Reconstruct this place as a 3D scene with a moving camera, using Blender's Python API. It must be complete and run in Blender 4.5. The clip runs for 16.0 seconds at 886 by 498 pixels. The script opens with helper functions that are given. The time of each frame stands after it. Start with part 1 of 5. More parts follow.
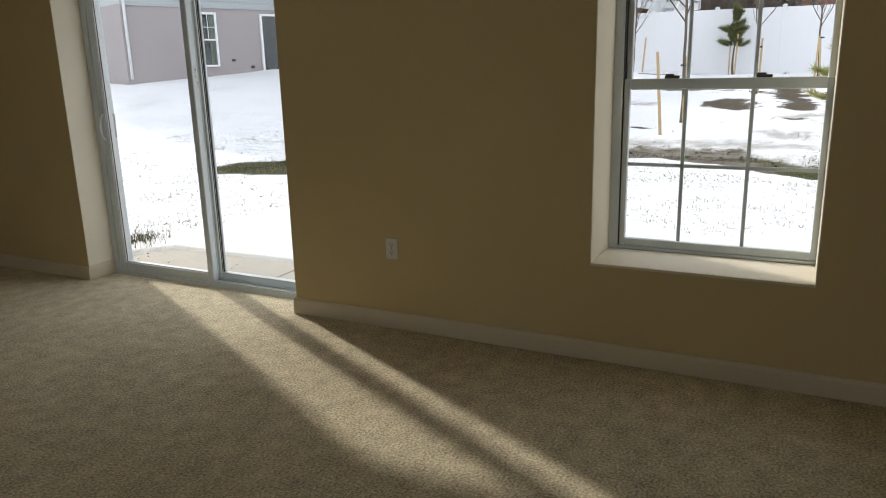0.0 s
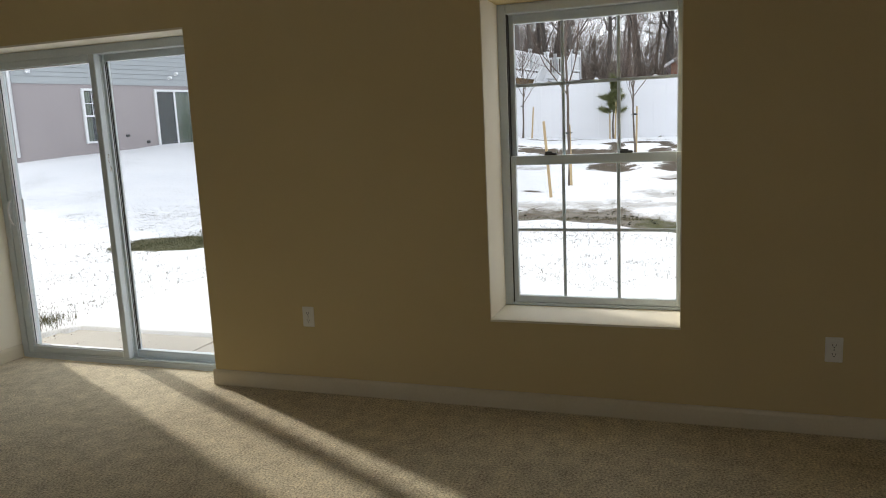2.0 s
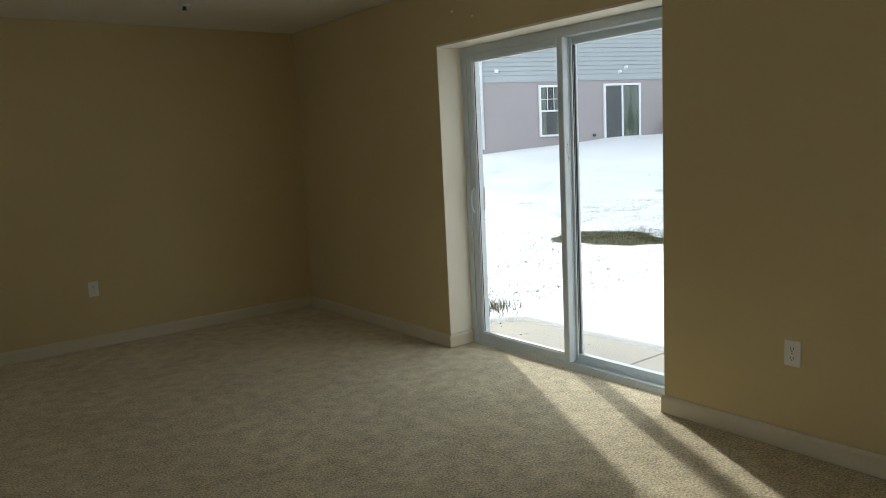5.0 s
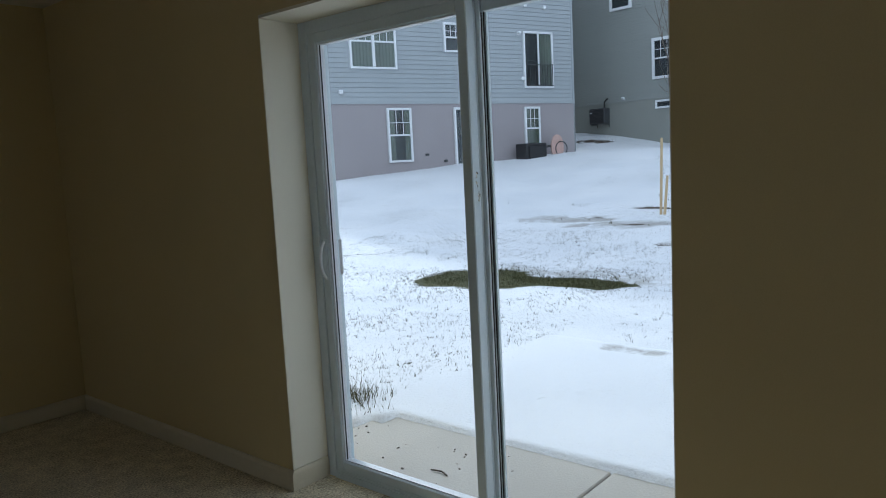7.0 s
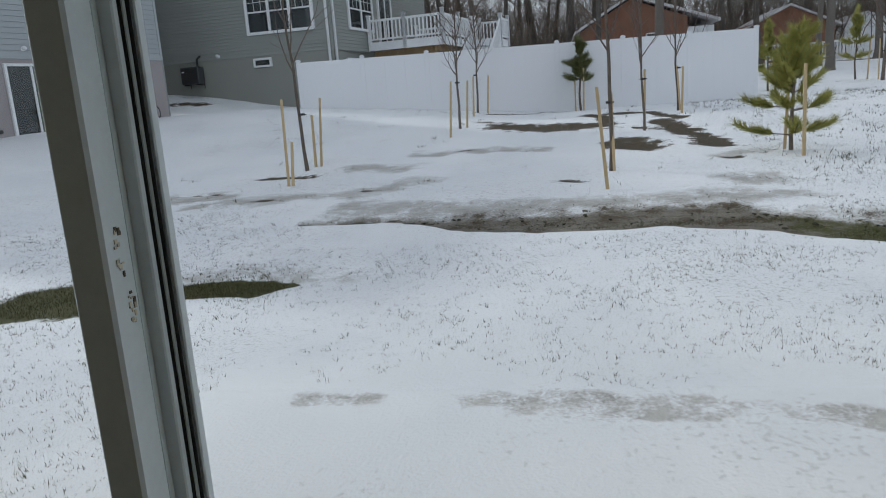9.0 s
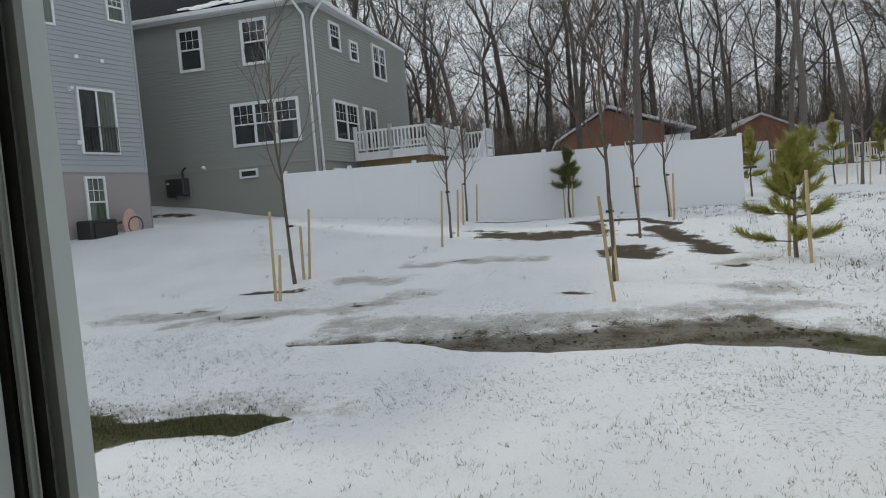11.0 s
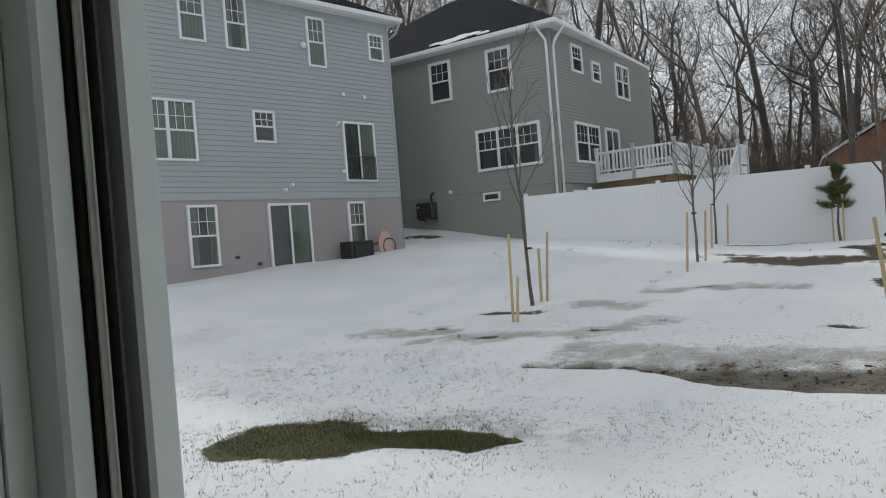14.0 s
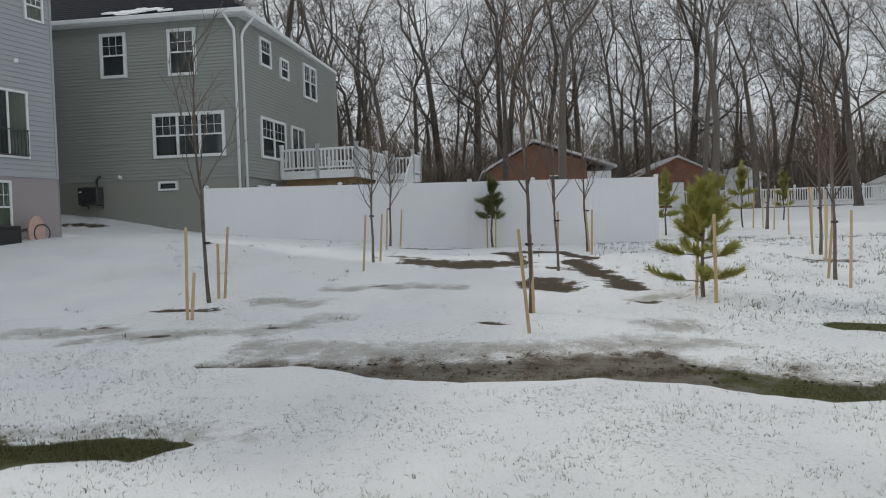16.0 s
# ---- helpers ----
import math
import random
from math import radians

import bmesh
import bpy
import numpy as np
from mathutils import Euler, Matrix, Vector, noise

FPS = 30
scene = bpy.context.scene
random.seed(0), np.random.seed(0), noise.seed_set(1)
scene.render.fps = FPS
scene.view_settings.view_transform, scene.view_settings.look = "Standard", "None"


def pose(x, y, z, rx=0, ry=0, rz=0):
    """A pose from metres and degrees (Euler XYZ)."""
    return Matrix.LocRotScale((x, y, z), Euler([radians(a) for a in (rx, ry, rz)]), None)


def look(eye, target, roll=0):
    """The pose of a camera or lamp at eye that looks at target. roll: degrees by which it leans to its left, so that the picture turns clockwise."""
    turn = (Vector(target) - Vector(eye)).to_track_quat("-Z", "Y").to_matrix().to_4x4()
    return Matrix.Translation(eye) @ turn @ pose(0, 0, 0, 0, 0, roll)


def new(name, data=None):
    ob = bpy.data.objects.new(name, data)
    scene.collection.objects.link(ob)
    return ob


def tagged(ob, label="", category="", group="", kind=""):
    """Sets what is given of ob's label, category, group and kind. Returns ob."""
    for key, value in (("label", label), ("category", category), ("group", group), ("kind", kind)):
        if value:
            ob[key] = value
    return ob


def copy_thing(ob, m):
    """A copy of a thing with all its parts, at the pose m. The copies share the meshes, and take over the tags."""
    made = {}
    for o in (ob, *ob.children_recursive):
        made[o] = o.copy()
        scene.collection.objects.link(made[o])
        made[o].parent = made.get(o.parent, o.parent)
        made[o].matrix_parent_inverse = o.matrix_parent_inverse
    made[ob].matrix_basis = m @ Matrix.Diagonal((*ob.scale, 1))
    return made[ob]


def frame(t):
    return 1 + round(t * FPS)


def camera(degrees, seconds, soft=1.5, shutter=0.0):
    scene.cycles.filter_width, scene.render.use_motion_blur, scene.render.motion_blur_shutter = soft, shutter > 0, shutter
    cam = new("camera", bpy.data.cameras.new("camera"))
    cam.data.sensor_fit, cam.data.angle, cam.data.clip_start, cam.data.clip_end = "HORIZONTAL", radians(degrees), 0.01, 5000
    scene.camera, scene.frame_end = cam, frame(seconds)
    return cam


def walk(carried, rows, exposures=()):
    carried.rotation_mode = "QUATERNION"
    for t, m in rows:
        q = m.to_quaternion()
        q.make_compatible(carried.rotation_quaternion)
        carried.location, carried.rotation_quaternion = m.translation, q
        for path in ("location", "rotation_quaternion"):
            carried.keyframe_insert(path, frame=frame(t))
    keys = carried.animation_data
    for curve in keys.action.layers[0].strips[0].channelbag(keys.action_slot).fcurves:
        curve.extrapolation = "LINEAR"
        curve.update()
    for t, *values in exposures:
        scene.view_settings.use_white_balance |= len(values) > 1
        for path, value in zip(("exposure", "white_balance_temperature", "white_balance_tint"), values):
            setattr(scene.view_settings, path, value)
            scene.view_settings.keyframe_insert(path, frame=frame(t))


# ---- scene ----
cam = camera(62.8, 16.0, soft=0.95)
PATH = [
    (0, (-3.187, -2.583, 1.374), (-1.459, -1.702, 0.885), -1.4),
    (0.5, (-3.310, -2.609, 1.370), (-1.540, -1.814, 0.887), -0.6),
    (1, (-3.434, -2.707, 1.401), (-1.595, -2.030, 1.002), -1.4),
    (1.5, (-3.468, -2.718, 1.430), (-1.591, -2.133, 1.063), -2.2),
    (2, (-3.510, -2.696, 1.452), (-1.645, -2.048, 1.128), -2.6),
    (2.5, (-3.498, -2.672, 1.456), (-1.773, -1.713, 1.132), -3.3),
    (3, (-3.504, -2.610, 1.456), (-2.002, -1.330, 1.129), -2.6),
    (3.5, (-3.496, -2.562, 1.463), (-2.282, -1.014, 1.107), -2.7),
    (6, (-2.552, -1.599, 1.402), (-1.316, -0.044, 1.166), -2.7),
    (6.5, (-2.275, -1.213, 1.405), (-0.901, 0.221, 1.172), -3.0),
    (7, (-1.921, -0.796, 1.432), (-0.404, 0.486, 1.197), -2.9),
    (7.5, (-1.543, -0.372, 1.450), (0.198, 0.590, 1.248), -5.5),
    (8, (-1.178, -0.084, 1.473), (0.702, 0.547, 1.213), -4.7),
    (8.5, (-0.763, 0.211, 1.452), (1.147, 0.657, 1.058), -4.3),
    (9, (-0.478, 0.368, 1.504), (1.455, 0.688, 1.101), -4.2),
    (9.5, (-0.261, 0.444, 1.542), (1.702, 0.732, 1.285), -4.8),
    (12, (0.086, 0.701, 1.581), (2.061, 1.015, 1.533), -4.5),
    (12.5, (0.085, 0.649, 1.558), (2.005, 1.206, 1.505), -4.7),
    (13, (0.106, 0.609, 1.577), (1.959, 1.360, 1.522), -5.5),
    (13.5, (0.110, 0.600, 1.588), (1.906, 1.480, 1.565), -5.6),
    (14, (0.106, 0.598, 1.586), (1.903, 1.476, 1.577), -4.6),
    (14.5, (0.117, 0.594, 1.585), (1.957, 1.377, 1.561), -3.9),
    (15, (0.100, 0.588, 1.601), (2.037, 1.087, 1.565), -3.0),
    (15.5, (0.085, 0.601, 1.607), (2.071, 0.831, 1.554), -2.5),
    (16, (0.050, 0.586, 1.608), (2.048, 0.632, 1.541), -1.8),
]
EXPOSURES = [(0, 1.05, 6400, 11), (2.5, 1.1, 6350, 11), (3.7, 1.45, 6500, 9), (6, 0.9, 5500, 4), (6.5, 0.68, 5350, 5), (7, 0.5, 5350, 6), (8, 0.22, 5750, 7), (8.5, 0.06, 5850, 8), (9.5, -0.13, 6100, 8), (12, -0.02, 6400, 7), (14.5, 0.0, 6450, 8), (16, -0.1, 6500, 9)]
walk(cam, [(t, look(eye, target, roll)) for t, eye, target, roll in PATH], EXPOSURES)

# ---- daylight ----
SUN_TOWARDS = Vector((0.46, 0.89, 0.0)).normalized()
SUN_HEIGHT = radians(31)
world = bpy.data.worlds.new("world")
scene.world = world
world.use_nodes = True
wn, wl = world.node_tree.nodes, world.node_tree.links
wn.clear()
sky = wn.new("ShaderNodeTexSky")
sky.sky_type = "NISHITA"
sky.sun_disc = False
sky.sun_elevation = SUN_HEIGHT
sky.sun_rotation = math.atan2(SUN_TOWARDS.x, SUN_TOWARDS.y)
sky.dust_density = 3.0
sky.air_density = 1.2
pale = wn.new("ShaderNodeHueSaturation")
pale.inputs["Saturation"].default_value = 0.3
haze = wn.new("ShaderNodeMix")
haze.data_type = "RGBA"
haze.inputs["Factor"].default_value = 0.7
haze.inputs["B"].default_value = (6.9, 7.15, 7.5, 1)
back = wn.new("ShaderNodeBackground")
back.inputs["Strength"].default_value = 0.12
wout = wn.new("ShaderNodeOutputWorld")
wl.new(sky.outputs[0], pale.inputs["Color"])
wl.new(pale.outputs[0], haze.inputs["A"])
wl.new(haze.outputs["Result"], back.inputs["Color"])
wl.new(back.outputs[0], wout.inputs["Surface"])

sun_data = bpy.data.lights.new("sun", "SUN")
sun_data.energy = 1.15
sun_data.angle = radians(2.0)
sun_data.color = (1.0, 0.955, 0.86)
sun = new("sun", sun_data)
sun.matrix_world = look((0, 0, 30), Vector((0, 0, 30)) - (SUN_TOWARDS * math.cos(SUN_HEIGHT) + Vector((0, 0, math.sin(SUN_HEIGHT)))))

# fill lamps added to brighten the room, in two unseen openings behind the viewer
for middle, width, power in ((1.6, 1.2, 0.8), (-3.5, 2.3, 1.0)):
    back_data = bpy.data.lights.new("back_fill_lamp", "AREA")
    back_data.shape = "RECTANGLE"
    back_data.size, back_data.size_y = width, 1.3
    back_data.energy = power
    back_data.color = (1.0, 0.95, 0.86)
    new("back_fill_lamp", back_data).matrix_world = look((-6.7, middle, 1.4), (0, middle, 1.25))

# ---- materials ----


def surface(name, dark, light, scale=4.0, rough=0.7, bump=0.1, fine=60.0, metal=0.0, spread=0.0, bump_distance=0.01):
    """Two tones mixed by coarse and fine noise in metres, with a fine relief. spread: tone shift from piece to piece."""
    m = bpy.data.materials.new(name)
    m.use_nodes = True
    n, l = m.node_tree.nodes, m.node_tree.links
    b = n["Principled BSDF"]
    b.inputs["Roughness"].default_value = rough
    b.inputs["Metallic"].default_value = metal
    tc = n.new("ShaderNodeTexCoord")
    n1, n2 = n.new("ShaderNodeTexNoise"), n.new("ShaderNodeTexNoise")
    n1.inputs["Scale"].default_value, n1.inputs["Detail"].default_value = scale, 5
    n2.inputs["Scale"].default_value, n2.inputs["Detail"].default_value = fine, 4
    l.new(tc.outputs["Object"], n1.inputs["Vector"])
    l.new(tc.outputs["Object"], n2.inputs["Vector"])
    mx = n.new("ShaderNodeMath")
    mx.operation = "MULTIPLY_ADD"
    mx.inputs[1].default_value = 0.45
    l.new(n2.outputs["Fac"], mx.inputs[0])
    half = n.new("ShaderNodeMath")
    half.operation = "MULTIPLY"
    half.inputs[1].default_value = 0.55
    l.new(n1.outputs["Fac"], half.inputs[0])
    l.new(half.outputs[0], mx.inputs[2])
    fac = mx.outputs[0]
    if spread:
        info = n.new("ShaderNodeObjectInfo")
        add = n.new("ShaderNodeMath")
        add.operation = "MULTIPLY_ADD"
        add.inputs[1].default_value = spread
        l.new(info.outputs["Random"], add.inputs[0])
        l.new(fac, add.inputs[2])
        fac = add.outputs[0]
    ramp = n.new("ShaderNodeValToRGB")
    ramp.color_ramp.elements[0].position, ramp.color_ramp.elements[0].color = 0.3, (*dark, 1)
    ramp.color_ramp.elements[1].position, ramp.color_ramp.elements[1].color = 0.7, (*light, 1)
    l.new(fac, ramp.inputs[0])
    l.new(ramp.outputs[0], b.inputs["Base Color"])
    if bump:
        bp = n.new("ShaderNodeBump")
        bp.inputs["Strength"].default_value, bp.inputs["Distance"].default_value = bump, bump_distance
        l.new(n2.outputs["Fac"], bp.inputs["Height"])
        l.new(bp.outputs[0], b.inputs["Normal"])
    return m


def clear_glass(name, tint, base, rise):
    """A clear pane: it lets light straight through, and shines more at a flat angle."""
    m = bpy.data.materials.new(name)
    m.use_nodes = True
    n, l = m.node_tree.nodes, m.node_tree.links
    n.remove(n["Principled BSDF"])
    t, g, mix, lw = n.new("ShaderNodeBsdfTransparent"), n.new("ShaderNodeBsdfGlossy"), n.new("ShaderNodeMixShader"), n.new("ShaderNodeLayerWeight")
    t.inputs["Color"].default_value = (*tint, 1)
    g.inputs["Roughness"].default_value = 0.02
    lw.inputs["Blend"].default_value = 0.5
    power, scaled = n.new("ShaderNodeMath"), n.new("ShaderNodeMath")
    power.operation, power.inputs[1].default_value = "POWER", 5.0
    scaled.operation, scaled.inputs[1].default_value, scaled.inputs[2].default_value = "MULTIPLY_ADD", rise, base
    l.new(lw.outputs["Facing"], power.inputs[0])
    l.new(power.outputs[0], scaled.inputs[0])
    l.new(scaled.outputs[0], mix.inputs[0])
    l.new(t.outputs[0], mix.inputs[1])
    l.new(g.outputs[0], mix.inputs[2])
    l.new(mix.outputs[0], n["Material Output"].inputs["Surface"])
    return m


M_WALL = surface("beige_wall_paint", (0.575, 0.453, 0.226), (0.625, 0.501, 0.261), 1.5, 0.75, 0.12, 220, bump_distance=0.002)
M_CEIL = surface("ceiling_paint", (0.72, 0.68, 0.58), (0.78, 0.74, 0.64), 2, 0.85, 0.1, 160, bump_distance=0.002)
M_TRIM = surface("white_trim_paint", (0.6, 0.53, 0.385), (0.67, 0.6, 0.45), 3, 0.45, 0.04, 80, bump_distance=0.002)
M_REVEAL = surface("cream_reveal_paint", (0.74, 0.68, 0.54), (0.79, 0.73, 0.59), 2, 0.7, 0.08, 180, bump_distance=0.002)
M_VINYL = surface("white_vinyl", (0.585, 0.645, 0.67), (0.665, 0.725, 0.75), 5, 0.4, 0.03, 90, bump_distance=0.002)
M_GASKET = surface("black_gasket", (0.012, 0.012, 0.012), (0.03, 0.03, 0.028), 9, 0.6, 0.1, 90)
M_GLASS = clear_glass("window_glass", (0.975, 0.98, 0.98), 0.006, 0.3)
M_PLATE = surface("outlet_plastic", (0.75, 0.73, 0.66), (0.8, 0.78, 0.72), 8, 0.35, 0.02, 200, bump_distance=0.001)
M_SLOT = surface("outlet_slot", (0.02, 0.02, 0.02), (0.05, 0.05, 0.05), 8, 0.6, 0.0)
M_CONCRETE = surface("patio_concrete", (0.37, 0.345, 0.3), (0.49, 0.46, 0.405), 1.6, 0.85, 0.3, 70)
M_SIDING_A = surface("blue_grey_siding", (0.325, 0.352, 0.364), (0.385, 0.413, 0.425), 0.8, 0.55, 0.1, 30, spread=0.1)
M_STUCCO_A = surface("mauve_grey_stucco", (0.33, 0.3, 0.305), (0.385, 0.355, 0.355), 0.7, 0.85, 0.25, 40)
M_SIDING_B = surface("sage_grey_siding", (0.243, 0.256, 0.237), (0.3, 0.313, 0.294), 0.8, 0.55, 0.1, 30, spread=0.1)
M_STUCCO_B = surface("grey_green_parging", (0.252, 0.258, 0.234), (0.306, 0.312, 0.282), 0.7, 0.85, 0.25, 40)
M_WHITE = surface("white_exterior_trim", (0.7, 0.71, 0.72), (0.8, 0.81, 0.82), 2, 0.45, 0.04, 40)
M_ROOF = surface("charcoal_shingles", (0.007, 0.009, 0.015), (0.018, 0.021, 0.031), 3, 0.95, 0.4, 25)
# dark colour for the shade indoors, seen through the houses' panes
M_ROOM_SHADE = surface("room_shade_colour", (0.02, 0.023, 0.026), (0.05, 0.055, 0.06), 1.5, 0.8, 0.0)
M_CURTAIN = surface("pale_green_curtain", (0.13, 0.145, 0.115), (0.24, 0.255, 0.205), 3, 0.85, 0.1, 30)
M_FENCE = surface("white_vinyl_fence", (0.72, 0.73, 0.76), (0.8, 0.81, 0.83), 0.6, 0.4, 0.03, 30)
M_STAKE = surface("raw_pine_stake", (0.4, 0.29, 0.15), (0.56, 0.43, 0.25), 6, 0.8, 0.3, 60, spread=0.25)
M_BARK = surface("sapling_bark", (0.075, 0.06, 0.05), (0.18, 0.15, 0.125), 9, 0.9, 0.5, 60, spread=0.15)
M_TWIG = surface("reddish_twigs", (0.075, 0.055, 0.044), (0.17, 0.125, 0.1), 9, 0.85, 0.0, 60)
M_WOODBARK = surface("woodland_bark", (0.046, 0.042, 0.039), (0.145, 0.13, 0.117), 2.5, 0.9, 0.5, 20, spread=0.3)
M_NEEDLE = surface("pine_needles", (0.18, 0.19, 0.04), (0.48, 0.45, 0.12), 3, 0.6, 0.0, 20)
M_NEEDLE_DARK = surface("dark_pine_needles", (0.08, 0.095, 0.035), (0.21, 0.22, 0.08), 3, 0.6, 0.0, 20)
M_GRASS = surface("winter_grass", (0.04, 0.046, 0.02), (0.135, 0.125, 0.062), 2, 0.8, 0.0, 20)
M_BLACK = surface("black_plastic", (0.012, 0.012, 0.013), (0.03, 0.03, 0.032), 5, 0.5, 0.1, 60)
M_METAL = surface("grey_painted_metal", (0.035, 0.037, 0.04), (0.07, 0.072, 0.075), 5, 0.5, 0.1, 60)
M_BRICK = surface("red_brown_brick", (0.16, 0.08, 0.055), (0.27, 0.145, 0.1), 1.5, 0.9, 0.3, 12)
M_DECKWOOD = surface("deck_lumber", (0.2, 0.13, 0.06), (0.34, 0.23, 0.11), 3, 0.8, 0.3, 40)
M_SNOW = surface("old_snow", (0.78, 0.79, 0.81), (0.84, 0.85, 0.87), 1, 0.7, 0.2, 20)
M_PINK = surface("faded_backboard", (0.5, 0.32, 0.27), (0.62, 0.44, 0.38), 6, 0.5, 0.05, 40)
M_LABEL = surface("worn_label", (0.3, 0.24, 0.16), (0.6, 0.58, 0.52), 40, 0.6, 0.0, 300)


def carpet_material():
    """Cut pile: tufts of a few millimetres, trodden into lighter and darker patches."""
    m = bpy.data.materials.new("beige_carpet")
    m.use_nodes = True
    n, l = m.node_tree.nodes, m.node_tree.links
    b = n["Principled BSDF"]
    b.inputs["Roughness"].default_value = 0.95
    b.inputs["Sheen Weight"].default_value = 0.4
    b.inputs["Sheen Tint"].default_value = (1.0, 0.86, 0.66, 1)
    tc = n.new("ShaderNodeTexCoord")
    tones = []
    for scale, detail, weight in ((2.6, 5, 0.14), (12.0, 5, 0.3), (95.0, 4, 0.78), (240.0, 2, 0.32)):
        t, k = n.new("ShaderNodeTexNoise"), n.new("ShaderNodeMath")
        t.inputs["Scale"].default_value, t.inputs["Detail"].default_value = scale, detail
        k.operation, k.inputs[1].default_value = "MULTIPLY", weight
        l.new(tc.outputs["Object"], t.inputs["Vector"])
        l.new(t.outputs["Fac"], k.inputs[0])
        tones.append((t.outputs["Fac"], k.outputs[0]))
    total = tones[0][1]
    for _, k in tones[1:]:
        add = n.new("ShaderNodeMath")
        l.new(total, add.inputs[0])
        l.new(k, add.inputs[1])
        total = add.outputs[0]
    ramp = n.new("ShaderNodeValToRGB")
    ramp.color_ramp.elements[0].position, ramp.color_ramp.elements[0].color = 0.58, (0.22, 0.172, 0.105, 1)
    ramp.color_ramp.elements[1].position, ramp.color_ramp.elements[1].color = 0.95, (0.9, 0.79, 0.54, 1)
    l.new(total, ramp.inputs[0])
    l.new(ramp.outputs[0], b.inputs["Base Color"])
    bp = n.new("ShaderNodeBump")
    bp.inputs["Strength"].default_value, bp.inputs["Distance"].default_value = 1.0, 0.006
    l.new(tones[2][0], bp.inputs["Height"])
    l.new(bp.outputs[0], b.inputs["Normal"])
    return m


def ground_material():
    """Snow that has melted through to wet grass, slush and mud where the sheet's attribute says so."""
    m = bpy.data.materials.new("snowy_lawn")
    m.use_nodes = True
    n, l = m.node_tree.nodes, m.node_tree.links
    b = n["Principled BSDF"]
    tc = n.new("ShaderNodeTexCoord")
    at = n.new("ShaderNodeAttribute")
    at.attribute_name = "melt"
    sep = n.new("ShaderNodeSeparateColor")
    l.new(at.outputs["Color"], sep.inputs[0])

    def noise_at(scale, detail=5):
        t = n.new("ShaderNodeTexNoise")
        t.inputs["Scale"].default_value, t.inputs["Detail"].default_value = scale, detail
        l.new(tc.outputs["Object"], t.inputs["Vector"])
        return t.outputs["Fac"]

    def ramp(fac, stops):
        r = n.new("ShaderNodeValToRGB")
        while len(r.color_ramp.elements) < len(stops):
            r.color_ramp.elements.new(0.5)
        for e, (p, c) in zip(r.color_ramp.elements, stops):
            e.position, e.color = p, (*c, 1)
        l.new(fac, r.inputs[0])
        return r.outputs[0]

    def calc(op, a, b_):
        k = n.new("ShaderNodeMath")
        k.operation = op
        for i, v in enumerate((a, b_)):
            if isinstance(v, (int, float)):
                k.inputs[i].default_value = v
            else:
                l.new(v, k.inputs[i])
        return k.outputs[0]

    def over(base, top, fac):
        k = n.new("ShaderNodeMix")
        k.data_type = "RGBA"
        l.new(fac, k.inputs["Factor"])
        l.new(base, k.inputs["A"])
        l.new(top, k.inputs["B"])
        return k.outputs["Result"]

    coarse, mid, fine = noise_at(2.6), noise_at(7.0), noise_at(45.0, 6)
    snow = ramp(noise_at(0.7), [(0.3, (0.7, 0.713, 0.735)), (0.7, (0.79, 0.795, 0.805))])
    slush = ramp(mid, [(0.3, (0.27, 0.258, 0.238)), (0.75, (0.5, 0.487, 0.458))])
    mud = ramp(fine, [(0.3, (0.026, 0.02, 0.013)), (0.7, (0.108, 0.082, 0.05))])
    grass = ramp(fine, [(0.3, (0.02, 0.023, 0.007)), (0.55, (0.064, 0.067, 0.02)), (0.75, (0.15, 0.13, 0.055))])
    rag = calc("MULTIPLY", calc("SUBTRACT", calc("ADD", calc("ADD", calc("MULTIPLY", coarse, 0.45), calc("MULTIPLY", mid, 0.35)), calc("MULTIPLY", fine, 0.35)), 0.575), 2.8)

    def edge(channel, low, high, ragged=1.0):
        v = calc("ADD", sep.outputs[channel], calc("MULTIPLY", rag, calc("MINIMUM", calc("MULTIPLY", sep.outputs[channel], 4.0), ragged)))
        r = n.new("ShaderNodeMapRange")
        r.inputs["From Min"].default_value, r.inputs["From Max"].default_value = low, high
        l.new(v, r.inputs["Value"])
        return r.outputs[0]

    # tufts, single blades and dirt that show through thin snow
    tuft = n.new("ShaderNodeMapRange")
    tuft.inputs["From Min"].default_value, tuft.inputs["From Max"].default_value = 0.69, 0.77
    l.new(calc("ADD", calc("MULTIPLY", noise_at(28.0, 5), 0.85), calc("MULTIPLY", noise_at(0.55, 2), 0.32)), tuft.inputs["Value"])
    thin = n.new("ShaderNodeMapRange")
    thin.inputs["From Min"].default_value, thin.inputs["From Max"].default_value = 0.6, 0.72
    l.new(calc("ADD", calc("MULTIPLY", fine, 0.8), calc("MULTIPLY", mid, 0.25)), thin.inputs["Value"])
    speck = calc("MAXIMUM", calc("MULTIPLY", thin.outputs[0], 0.48), calc("MULTIPLY", tuft.outputs[0], 0.7))
    place = n.new("ShaderNodeSeparateXYZ")
    l.new(tc.outputs["Object"], place.inputs[0])
    beyond = n.new("ShaderNodeMapRange")
    beyond.inputs["From Min"].default_value, beyond.inputs["From Max"].default_value, beyond.inputs["To Min"].default_value = 3.0, 8.0, 0.3
    l.new(place.outputs["X"], beyond.inputs["Value"])
    speck = calc("MULTIPLY", speck, beyond.outputs[0])
    col = over(snow, grass, speck)
    col = over(col, slush, calc("MULTIPLY", edge(1, 0.18, 0.95, 1.7), 0.95))
    wet = ramp(mid, [(0.3, (0.1, 0.09, 0.074)), (0.7, (0.225, 0.205, 0.172))])
    soaked = n.new("ShaderNodeMapRange")
    soaked.inputs["From Min"].default_value, soaked.inputs["From Max"].default_value = 0.35, 0.75
